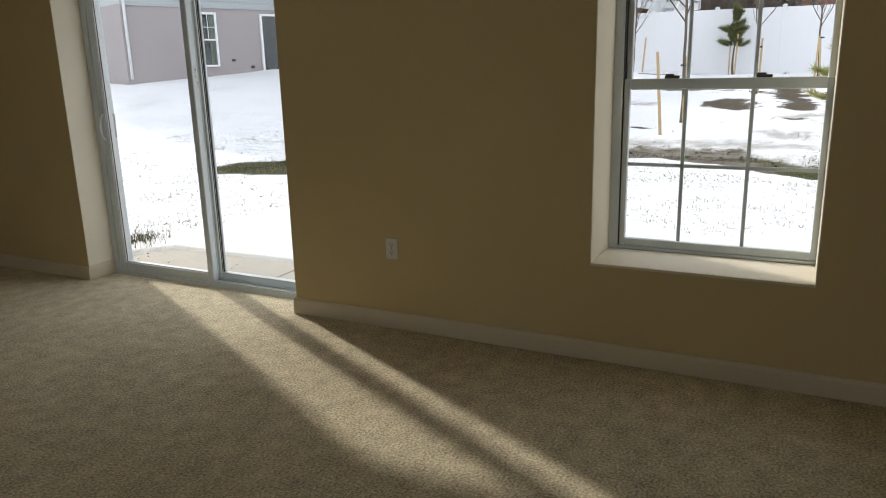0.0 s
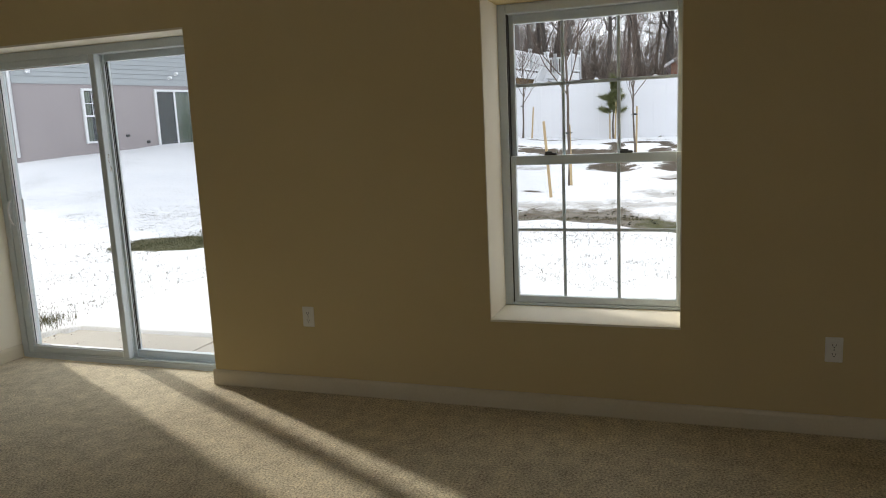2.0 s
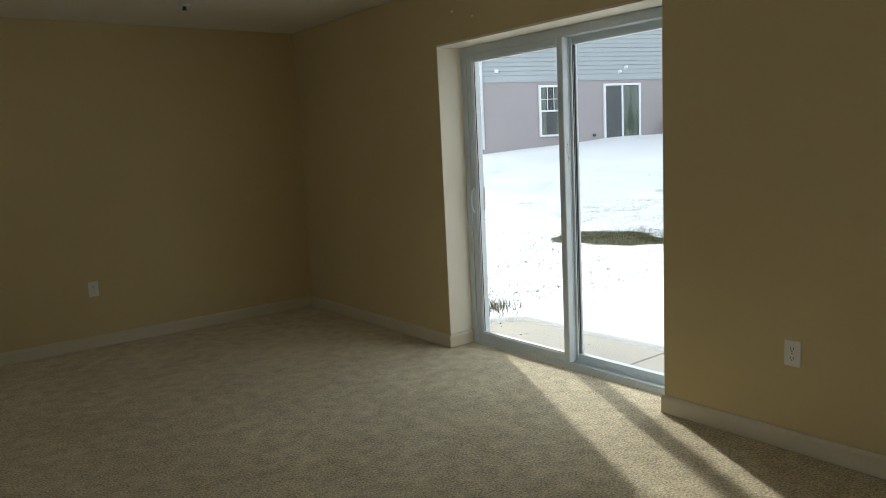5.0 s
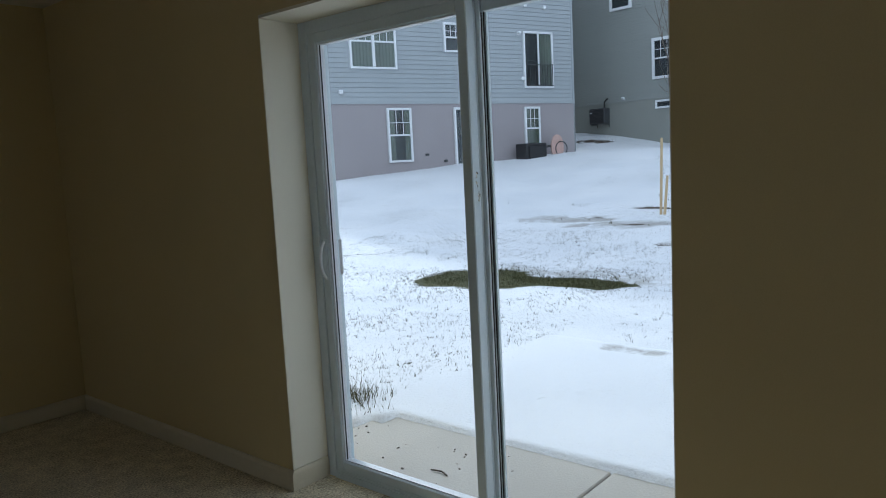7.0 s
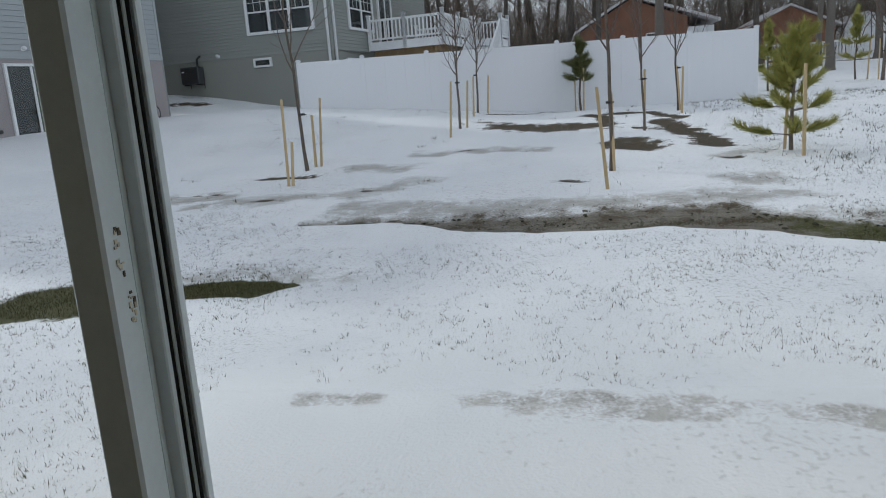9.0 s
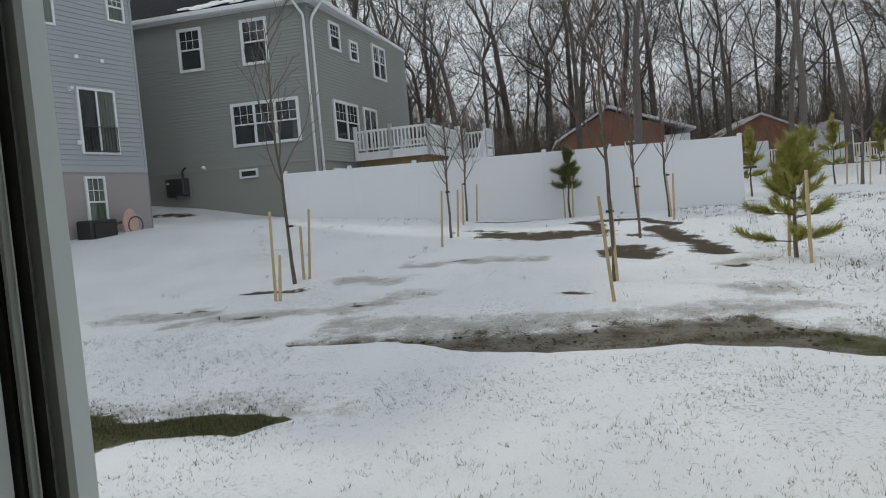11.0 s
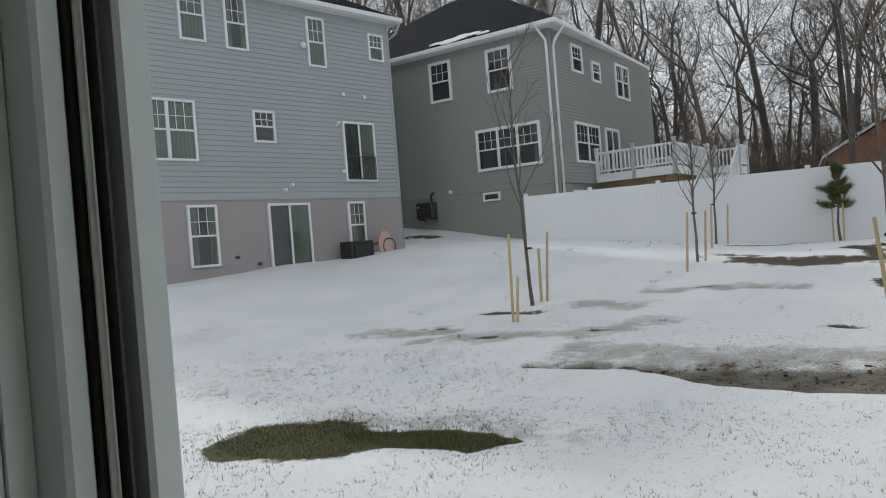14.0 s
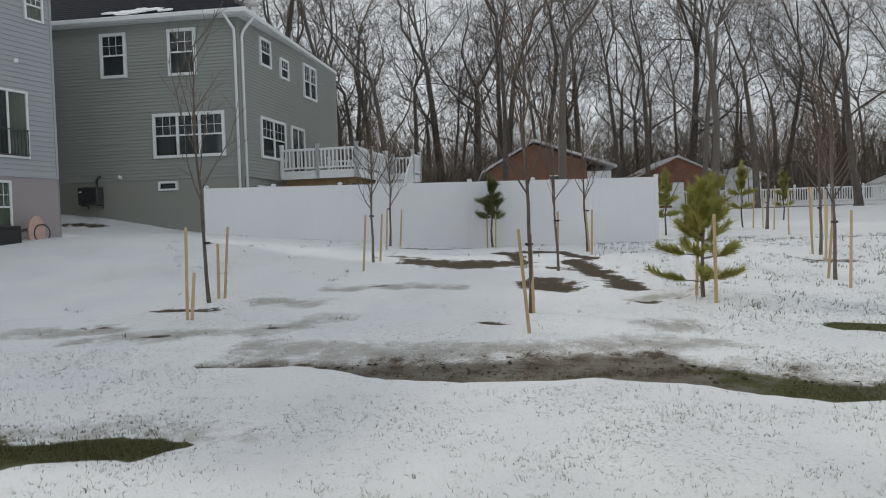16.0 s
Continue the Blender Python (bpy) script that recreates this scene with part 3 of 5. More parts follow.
def ground_height(x, y):
    z = lawn(x, y) + 0.045 * max(0.0, x - 24)
    z += 0.05 * noise.noise(Vector((x * 0.5, y * 0.5, 0))) + 0.02 * noise.noise(Vector((x * 2.1, y * 2.1, 3)))
    edge = 1.08 + 0.05 * noise.noise(Vector((0, y * 1.7, 5)))
    if y > 1.9:
        edge -= 0.9 * max(0.0, y - 2.12) ** 0.7
    if -3.0 < y < 2.45 and x < 3.22:
        z = -0.045 + 0.008 * noise.noise(Vector((x, y, 2)))
    if -3.4 < y < 2.7 and x < edge:
        z = -0.16
    return z


def build_ground():
    verts, faces, melt = [], [], []
    for x in XS:
        for y in YS:
            z = ground_height(x, y)
            wob = 0.1 * noise.noise(Vector((x * 1.3, y * 1.3, 9))) + 0.06 * noise.noise(Vector((x * 3.7, y * 3.7, 2)))
            wide = 0.4 * noise.noise(Vector((x * 0.9, y * 0.9, 6))) + 0.12 * noise.noise(Vector((x * 3.1, y * 3.1, 1)))
            g = strokes(x + wob, y - wob, GRASS_STROKES)
            s = max(0.92 * strokes(x + 0.7 * wide, y - wide - wob, SLUSH_STROKES), 0.62 * strokes(x + wob, y - wide, HALO_STROKES), min(0.62, max(0.0, 2.4 * strokes(x + wob, y - 2 * wob, ICE_STROKES) - 0.75)))
            m = max(strokes(x + wide, y - 2 * wob, MUD_STROKES), 0.8 * strokes(x + wob, y - wob, SPOT_STROKES))
            soak = 0.0
            if -9 < y < 3.7 and 5 < x < 10:
                near = x - float(np.interp(y, STREAM_Y, STREAM_LOW)) + 0.06 * noise.noise(Vector((0, y * 2.2, 4)))
                far = float(np.interp(y, STREAM_Y, STREAM_MUD)) - x + 0.25 * noise.noise(Vector((x, y * 1.5, 4)))
                if near > -0.2:
                    bank = max(0.0, min(1.0, 0.5 + 6 * near))
                    soak = bank * max(0.0, min(1.0, 0.62 + 1.5 * far))
                    turf = ramp01(-0.6, -2.4, y)
                    strip = max(0.0, 1 - max(0.0, near - 0.06) / (0.16 + 0.1 * noise.noise(Vector((0, y * 1.1, 8)))))
                    g = max(g, bank * max((0.6 if y < 1.6 else 0.25) * strip, turf * max(0.0, min(0.535, 0.48 + 0.9 * far))))
                    m = max(m, bank * (0.95 if y > 1.3 else 0.0) * max(0.0, min(1.0, 1.3 - near / 0.16)))
                    m = max(m, bank * max(0.0, min(0.46, 0.4 + 0.5 * far)) * (1.0 if y < 1.8 else 0.5))
                    s = max(s, bank * max(0.0, min(0.9, 0.95 + 1.1 * far)))
            z -= 0.03 * max(g, m, 0.5 * s) + 0.045 * soak
            verts.append((x, y, z))
            melt.append((g, s, m, soak))
    ny = len(YS)
    for i in range(len(XS) - 1):
        for j in range(ny - 1):
            faces.append((i * ny + j, (i + 1) * ny + j, (i + 1) * ny + j + 1, i * ny + j + 1))
    me = from_lists("ground", verts, faces, M_GROUND)
    layer = me.color_attributes.new("melt", "FLOAT_COLOR", "POINT")
    layer.data.foreach_set("color", np.array(melt, dtype=np.float32).ravel())
    tagged(new("ground", me), "lawn under thin patchy snow with melted grass and mud", "ground", "", "structure")


build_ground()

patio = tagged(new("pavement"), "pale concrete patio slab at the door, half under snow", "patio", "", "structure")
part("slab", boxes(((0.347, 0.768, -0.2), (3.0, 2.27, -0.07)), bevel=0.006), M_CONCRETE, patio)
part("slab", boxes(((0.347, -2.3, -0.2), (3.0, 0.758, -0.07)), bevel=0.006), M_CONCRETE, patio)


# ---- outdoors: houses ----
def house_window(parent, x0, x1, z0, z1, style="hung", units=1, curtain=False, trim=0.07):
    """A window on a facade: x along the wall, y outwards negative."""
    t = trim if x1 - x0 > 0.6 else 0.055
    name = "patio_door" if style == "slide" else "window"
    w = x1 - x0
    bm = boxes(((x0, -0.085, z0), (x0 + t, 0.0, z1)), ((x1 - t, -0.085, z0), (x1, 0.0, z1)),
               ((x0 + t, -0.085, z0), (x1 - t, 0.0, z0 + t * 0.9)), ((x0 + t, -0.085, z1 - t), (x1 - t, 0.0, z1)), bevel=0.008)
    step = (w - 2 * t) / units
    for k in range(1, units):
        c = x0 + t + step * k
        add_box(bm, (c - 0.045, -0.085, z0 + t), (c + 0.045, 0.0, z1 - t), 0.006)
    win = part(name, bm, M_WHITE, parent)
    # dark sheet on the solid wall, painted as the shade of a room
    part("dark_room", boxes(((x0 + t, -0.03, z0 + t * 0.9), (x1 - t, -0.024, z1 - t))), M_ROOM_SHADE, win)
    if curtain:
        bm = bmesh.new()
        spans = [(x0 + t, x1 - t)] if curtain == "all" else [(x0 + w * 0.5, x1 - t)] if curtain == "half" else [(x0 + t, x0 + w * 0.3), (x1 - w * 0.3, x1 - t)]
        for a, b in spans:
            n = max(6, int((b - a) / 0.035))
            top, bot = [], []
            for i in range(n + 1):
                x = a + (b - a) * i / n
                y = -0.04 + 0.006 * math.sin(i * 2.1) + 0.002 * math.sin(i * 5.3)
                top.append(bm.verts.new((x, y, z1 - t - 0.02)))
                bot.append(bm.verts.new((x, y * 1.04, z0 + t)))
            for i in range(n):
                bm.faces.new((bot[i], bot[i + 1], top[i + 1], top[i]))
        part("curtain", bm, M_CURTAIN, win, "pale greenish hanging curtain")
    if style == "hung":
        zm = (z0 + z1) / 2
        bm = boxes(((x0 + t, -0.075, zm - 0.025), (x1 - t, -0.05, zm + 0.025)))
        part("meeting_rail", bm, M_WHITE, win)
        bm = bmesh.new()
        for k in range(units):
            a = x0 + t + step * k
            for i in (1, 2):
                c = a + step * i / 3
                add_box(bm, (c - 0.009, -0.066, zm + 0.025), (c + 0.009, -0.058, z1 - t))
            add_box(bm, (a, -0.0655, (zm + z1 - t) / 2 - 0.009), (a + step, -0.0585, (zm + z1 - t) / 2 + 0.009))
        part("grille", bm, M_WHITE, win)
    elif style == "slide":
        c = (x0 + x1) / 2
        part("meeting_stile", boxes(((c - 0.03, -0.075, z0 + t), (c + 0.03, -0.05, z1 - t))), M_WHITE, win)
    p = part("pane", boxes(((x0 + t, -0.055, z0 + t * 0.9), (x1 - t, -0.052, z1 - t))), M_FARGLASS, win)
    p.visible_shadow = False
    return win


M_FARGLASS = clear_glass("house_window_glass", (0.85, 0.88, 0.88), 0.05, 0.5)


def siding(parent, x0, x1, z0, z1, material, exposure=0.14, gap=0.014):
    """Lapped boards along a facade, one object each on one shared mesh."""
    bm = bmesh.new()
    a = [bm.verts.new((x0, y, z)) for y, z in ((0, 0), (-0.024, 0), (-0.023, 0.008), (-0.01, exposure - gap), (0, exposure - gap))]
    b = [bm.verts.new((x1, y, z)) for y, z in ((0, 0), (-0.024, 0), (-0.023, 0.008), (-0.01, exposure - gap), (0, exposure - gap))]
    for i in range(5):
        j = (i + 1) % 5
        bm.faces.new((a[i], a[j], b[j], b[i]))
    bm.faces.new(a), bm.faces.new(b)
    bmesh.ops.recalc_face_normals(bm, faces=bm.faces)
    me = data_of("siding_board", bm, material)
    n = int((z1 - z0) / exposure)
    for i in range(n):
        ob = new("siding_board", me)
        ob.parent = parent
        ob.location = (0, 0, z0 + i * exposure)


def hip_roof(parent, x0, x1, y0, y1, z, rise, ridge_y):
    """A hip roof over a rectangle whose ridge runs along y or x, laid in courses of shingles."""
    bm = bmesh.new()
    w, d = x1 - x0, y1 - y0
    run = min(w, d) / 2
    if d >= w:
        r0, r1 = Vector(((x0 + x1) / 2, y0 + run, z + rise)), Vector(((x0 + x1) / 2, y1 - run, z + rise))
    else:
        r0, r1 = Vector((x0 + run, (y0 + y1) / 2, z + rise)), Vector((x1 - run, (y0 + y1) / 2, z + rise))
    c = [Vector((x0, y0, z)), Vector((x1, y0, z)), Vector((x1, y1, z)), Vector((x0, y1, z))]
    if d >= w:
        sides = [(c[0], c[1], r0, r0), (c[1], c[2], r1, r0), (c[2], c[3], r1, r1), (c[3], c[0], r0, r1)]
    else:
        sides = [(c[0], c[1], r1, r0), (c[1], c[2], r1, r1), (c[2], c[3], r0, r1), (c[3], c[0], r0, r0)]
    courses = 26
    for p0, p1, p2, p3 in sides:
        nrm = (p1 - p0).cross(p3 - p0 if (p3 - p0).length > 0.01 else p2 - p0).normalized()
        if nrm.z < 0:
            nrm = -nrm
        for i in range(courses):
            a, b = i / courses, (i + 1) / courses
            q = [p0.lerp(p3, a) + nrm * 0.005, p1.lerp(p2, a) + nrm * 0.005, p1.lerp(p2, b), p0.lerp(p3, b)]
            vs = [bm.verts.new(v) for v in q]
            bm.faces.new(vs)
            low = [bm.verts.new(v) for v in (p0.lerp(p3, a), p1.lerp(p2, a), q[1], q[0])]
            bm.faces.new(low)
    vs = [bm.verts.new(v - Vector((0, 0, 0.02))) for v in c]
    bm.faces.new(vs)
    bmesh.ops.remove_doubles(bm, verts=bm.verts, dist=0.0001)
    return part("roof", bm, M_ROOF, parent, "charcoal shingle roof")


def wall_lamp(parent, x, z, y=0.0):
    bm = boxes(((x - 0.05, y - 0.04, z - 0.05), (x + 0.05, y, z + 0.05)), bevel=0.01)
    bmesh.ops.create_icosphere(bm, subdivisions=2, radius=0.06, matrix=Matrix.Translation((x, y - 0.09, z + 0.02)) @ Matrix.Diagonal((1, 1.3, 1, 1)))
    part("wall_lamp", bm, M_WHITE, parent, "white flood lamp")


def vent_hood(parent, x, z):
    bm = boxes(((x - 0.07, -0.09, z - 0.06), (x + 0.07, -0.02, z + 0.06)), bevel=0.02)
    part("vent_hood", bm, M_WHITE, parent, "small white vent hood")


def eaves(parent, x0, x1, y0, y1, z, over):
    """Soffit, fascia and gutter round the top of the walls."""
    part("soffit", boxes(((x0 - over, y0 - over, z), (x1 + over, y1 + over, z + 0.04))), M_WHITE, parent)
    o = over
    part("gutter", boxes(((x0 - o - 0.1, y0 - o - 0.1, z + 0.02), (x1 + o + 0.1, y0 - o, z + 0.17)), ((x0 - o - 0.1, y0 - o, z + 0.02), (x0 - o, y1 + o, z + 0.17)),
                         ((x1 + o, y0 - o, z + 0.02), (x1 + o + 0.1, y1 + o, z + 0.17)), bevel=0.02), M_WHITE, parent, "white metal gutter")


def house_a():
    h = thing("house", "three-level blue-grey sided house over a mauve basement wall", "house", pose(16.3, 13.9, 0, 0, 0, -20))
    X0, X1, D, BAND, EAVE = -4.42, 4.95, 10.0, 3.33, 8.95
    part("basement_wall", boxes(((X0, 0, 0.4), (X1, D, BAND))), M_STUCCO_A, h, "mauve-grey stucco basement wall")
    part("upper_wall", boxes(((X0, -0.005, BAND), (X1, D, EAVE))), M_SIDING_A, h)
    siding(h, X0, X1, BAND + 0.02, EAVE, M_SIDING_A)
    part("band", boxes(((X0 - 0.01, -0.03, BAND - 0.05), (X1 + 0.01, 0, BAND + 0.02))), M_SIDING_A, h)
    part("corner_board", boxes(((X1 - 0.05, -0.03, BAND), (X1 + 0.03, 0.05, EAVE))), M_SIDING_A, h)
    eaves(h, X0, X1, 0, D, EAVE, 0.3)
    hip_roof(h, X0 - 0.38, X1 + 0.38, -0.38, D + 0.38, EAVE + 0.14, 3.2, True)
    house_window(h, -2.36, -1.53, 1.52, 3.16, "hung", 1, "sides")
    house_window(h, 2.77, 3.42, 1.73, 3.17, "hung", 1, "all")
    house_window(h, 0.0, 1.4, 1.13, 3.16, "slide", 1, "half")
    house_window(h, -3.45, -1.92, 4.3, 5.9, "hung", 2, "all")
    house_window(h, -0.25, 0.45, 4.87, 5.78, "hung")
    house_window(h, 2.81, 4.05, 3.79, 5.65, "slide", 1, "half")
    house_window(h, -2.18, -1.44, 7.48, 8.9, "hung", 1, "all")
    house_window(h, -0.88, -0.19, 7.4, 8.88, "hung", 1, "sides")
    house_window(h, 1.76, 2.41, 7.22, 8.72, "hung", 1, "all")
    house_window(h, 4.08, 4.69, 7.67, 8.54, "hung", 1, "all")
    rail = boxes(((2.9, -0.12, 4.55), (4.0, -0.09, 4.58)), ((2.9, -0.12, 3.86), (4.0, -0.09, 3.89)))
    for i in range(11):
        add_box(rail, (2.92 + i * 0.105, -0.115, 3.89), (2.935 + i * 0.105, -0.095, 4.55))
    part("guard_rail", rail, M_METAL, h, "dark metal guard rail")
    wall_lamp(h, 0.6, 3.52), wall_lamp(h, 0.84, 3.66)
    wall_lamp(h, 2.63, 5.55, -0.02)
    vent_hood(h, -3.8, 3.62), vent_hood(h, 2.93, 6.48), vent_hood(h, 3.75, 6.46), vent_hood(h, 2.75, 4.1)
    part("outlet_box", boxes(((-1.08, -0.05, 1.68), (-0.96, 0, 1.75)), bevel=0.01), M_METAL, h)
    part("hose_tap", boxes(((-0.42, -0.07, 1.45), (-0.3, 0, 1.54)), bevel=0.02), M_METAL, h)
    pipe("downspout", [(X0 + 0.1, -0.05, EAVE), (X0 + 0.1, -0.05, 1.2)], 0.045, M_WHITE, h, 6, "white downspout")
    pipe("downspout", [(X1 + 0.32, -0.33, EAVE + 0.05), (X1 + 0.22, -0.2, EAVE - 0.3), (X1 + 0.05, 0.06, EAVE - 0.5), (X1 + 0.05, 0.06, 1.6)], 0.045, M_SIDING_A, h, 6)
    part("dish", boxes(((1.5, -0.2, 7.72), (1.68, -0.05, 7.9)), bevel=0.06), M_WHITE, h, "small white dish")


house_a()


def house_b():
    az = -97.0
    h = thing("house", "sage grey sided house with white windows and dark hip roof", "house", pose(23.31, 7.46, 0, 0, 0, az))
    L, R, BAND, EAVE = 11.0, 9.2, 3.36, 8.45
    part("basement_wall", boxes(((-L, 0, 0.4), (0, R, BAND))), M_STUCCO_B, h, "grey-green parged basement wall")
    part("upper_wall", boxes(((-L, -0.005, BAND), (0.005, R, EAVE))), M_SIDING_B, h)
    siding(h, -L, 0.0, BAND + 0.02, EAVE, M_SIDING_B, 0.11, 0.007)
    eaves(h, -L, 0, 0, R, EAVE, 0.35)
    hip_roof(h, -L - 0.43, 0.43, -0.43, R + 0.43, EAVE + 0.14, 3.4, False)
    house_window(h, -4.77, -3.84, 6.74, 8.2, "hung", trim=0.105)
    house_window(h, -2.4, -1.42, 6.69, 8.2, "hung", trim=0.105)
    house_window(h, -3.03, -0.54, 4.05, 5.5, "hung", 3, trim=0.105)
    house_window(h, -2.92, -2.24, 3.0, 3.3, "plain")
    wall_lamp(h, -4.25, 3.48)
    pipe("downspout", [(-0.3, -0.42, EAVE + 0.05), (-0.1, -0.1, EAVE - 0.4), (-0.1, -0.06, EAVE - 0.6), (-0.1, -0.06, 1.8)], 0.05, M_WHITE, h, 6, "white downspout")
    pipe("downspout", [(0.42, 0.3, EAVE + 0.05), (0.12, 0.16, EAVE - 0.4), (0.06, 0.14, EAVE - 0.6), (0.06, 0.14, 1.8)], 0.05, M_WHITE, h, 6, "white downspout")
    unit = thing("heat_pump", "dark metal heat pump unit on a wall bracket", "heat pump", pose(23.31, 7.46, 0, 0, 0, az) @ Matrix.Translation((-5.2, -0.1, 2.6)))
    part("cabinet", boxes(((-0.36, -0.32, 0.02), (0.33, 0.06, 0.6)), bevel=0.02), M_METAL, unit)
    louvre = bmesh.new()
    for i in range(10):
        add_box(louvre, (-0.32, -0.332, 0.06 + i * 0.05), (0.29, -0.32, 0.085 + i * 0.05))
    part("grille", louvre, M_BLACK, unit)
    part("badge", boxes(((-0.3, -0.336, 0.42), (-0.2, -0.332, 0.46))), M_WHITE, unit)
    pipe("line_set", [(0.1, 0.04, 0.5), (0.1, 0.05, 0.85), (0.2, 0.08, 0.95), (0.24, 0.1, 0.95)], 0.035, M_BLACK, unit)
    pipe("bracket", [(-0.28, -0.28, 0.0), (-0.28, 0.1, 0.0), (-0.28, 0.1, -0.12)], 0.02, M_BLACK, unit, 5)
    pipe("bracket", [(0.26, -0.28, 0.0), (0.26, 0.1, 0.0), (0.26, 0.1, -0.12)], 0.02, M_BLACK, unit, 5)
    # the gable side, at a right angle
    turn = part("side_wall", boxes(((0.0, -0.004, BAND), (R, 0.05, EAVE))), M_SIDING_B, h)
    turn.matrix_local = pose(0, 0, 0, 0, 0, 87)
    siding(turn, 0.0, R, BAND + 0.02, EAVE, M_SIDING_B, 0.11, 0.007)
    for a in ((1.45, 2.33, 7.22, 8.2, "hung"), (3.1, 3.86, 7.09, 7.85, "hung"), (5.3, 6.66, 6.76, 8.12, "hung", 2), (1.31, 3.38, 4.07, 5.49, "hung", 2), (3.88, 5.19, 3.68, 5.49, "slide"), (0.9, 2.4, 2.75, 3.12, "plain")):
        w = house_window(h, *a, trim=0.1)
        w.matrix_local = pose(0, 0, 0, 0, 0, 87)
    # snow left on the lower roof
    for x, y, s in ((-3.6, -0.22, 0.75), (-2.9, -0.1, 0.55), (-4.3, -0.15, 0.4), (-2.3, -0.27, 0.35), (-3.3, 0.05, 0.3)):
        bm = bmesh.new()
        bmesh.ops.create_icosphere(bm, subdivisions=3, radius=1)
        for v in bm.verts:
            v.co *= 1 + 0.5 * noise.noise(v.co * 2.3 + Vector((x, 0, 0))) + 0.3 * noise.noise(v.co * 6 + Vector((x, 3, 0)))
        p = part("snow_patch", bm, M_SNOW, h, "remnant of snow on the shingles")
        p.matrix_local = Matrix.Translation((x, y, EAVE + 0.2 + (y + 0.43) * 0.62)) @ pose(0, 0, 0, 34, 0, 0) @ Matrix.Diagonal((0.75 * s, 0.28 * s, 0.03, 1))


house_b()


def deck():
    d = thing("deck", "white railed raised deck with stairs on wooden posts", "deck", pose(23.31, 7.46, 0, 0, 0, -10))
    U0, U1, OUT, Z = 2.84, 7.7, -2.9, 3.67
    part("decking", boxes(((U0, OUT, Z - 0.06), (U1, -0.03, Z))), M_DECKWOOD, d)
    part("skirt", boxes(((U0 - 0.03, OUT, Z - 0.28), (U0, -0.03, Z + 0.01)), ((U0 - 0.03, OUT - 0.03, Z - 0.28), (U1, OUT, Z + 0.01)), bevel=0.005), M_WHITE, d, "white fascia boards")
    part("beam", boxes(((U0 + 0.3, OUT + 0.5, Z - 0.5), (U0 + 0.38, -0.1, Z - 0.28)), ((U0 + 0.1, OUT + 0.3, Z - 0.45), (U1, OUT + 0.38, Z - 0.25)), bevel=0.005), M_DECKWOOD, d)
    for x, y in ((U0 + 0.3, OUT + 0.35), (U1 - 0.3, OUT + 0.35), (U0 + 2, OUT + 0.35)):
        part("post", boxes(((x, y, 0.5), (x + 0.14, y + 0.14, Z - 0.28)), bevel=0.006), M_DECKWOOD, d, "wooden post")

    def railing(a, b, drop=0.0):
        a, b = Vector(a), Vector(b)
        n = max(2, int((b - a).length / 0.14))
        along_ = (b - a).normalized()
        bm = bmesh.new()
        for z0, z1 in ((0.72, 0.8), (0.08, 0.14)):
            vs = add_box(bm, (0, -0.03, z0), (1, 0.03, z1))
            for v in vs:
                v.co = a + (b - a) * v.co.x + Vector((-along_.y, along_.x, 0)) * v.co.y + Vector((0, 0, v.co.z))
        for i in range(1, n):
            p = a.lerp(b, i / n)
            add_box(bm, (p.x - 0.025, p.y - 0.025, p.z + 0.1), (p.x + 0.025, p.y + 0.025, p.z + 0.75))
        part("railing", bm, M_WHITE, d, "white vinyl balusters and rails")
        for p in (a, b):
            part("railing_post", boxes(((p.x - 0.06, p.y - 0.06, p.z - 0.25), (p.x + 0.06, p.y + 0.06, p.z + 0.92)), ((p.x - 0.075, p.y - 0.075, p.z + 0.92), (p.x + 0.075, p.y + 0.075, p.z + 0.96)), bevel=0.006), M_WHITE, d)

    S0, SY, LOW = 6.5, OUT - 1.15, 1.85
    railing((U0, -0.1, Z), (U0, OUT * 0.5, Z)), railing((U0, OUT * 0.5, Z), (U0, OUT, Z))
    railing((U0, OUT, Z), (U0 + 1.83, OUT, Z)), railing((U0 + 1.83, OUT, Z), (S0, OUT, Z))
    railing((U1, OUT, Z), (U1, -0.1, Z))
    # landing and stairs, coming down towards the fence
    part("landing", boxes(((S0, SY, Z - 0.28), (U1, OUT - 0.035, Z)), bevel=0.005), M_WHITE, d, "white edged landing")
    railing((U1, SY, Z), (U1, OUT, Z)), railing((S0, SY, Z), (U1, SY, Z))
    railing((S0 - 2.6, SY, Z - LOW), (S0, SY, Z)), railing((S0 - 2.6, OUT - 0.08, Z - LOW), (S0, OUT - 0.08, Z))
    for y in (SY, OUT - 0.08):
        bm = bmesh.new()
        for v in add_box(bm, (S0 - 2.6, y - 0.025, -0.26), (S0, y + 0.025, 0.06)):
            v.co.z += Z - LOW * (S0 - v.co.x) / 2.6
        part("stringer", bm, M_WHITE, d)
    for i in range(10):
        part("step", boxes(((S0 - 0.26 * (i + 1), SY + 0.03, Z - 0.18 * (i + 1) - 0.03), (S0 - 0.26 * i + 0.01, OUT - 0.11, Z - 0.18 * (i + 1))), bevel=0.004), M_WHITE, d)


deck()


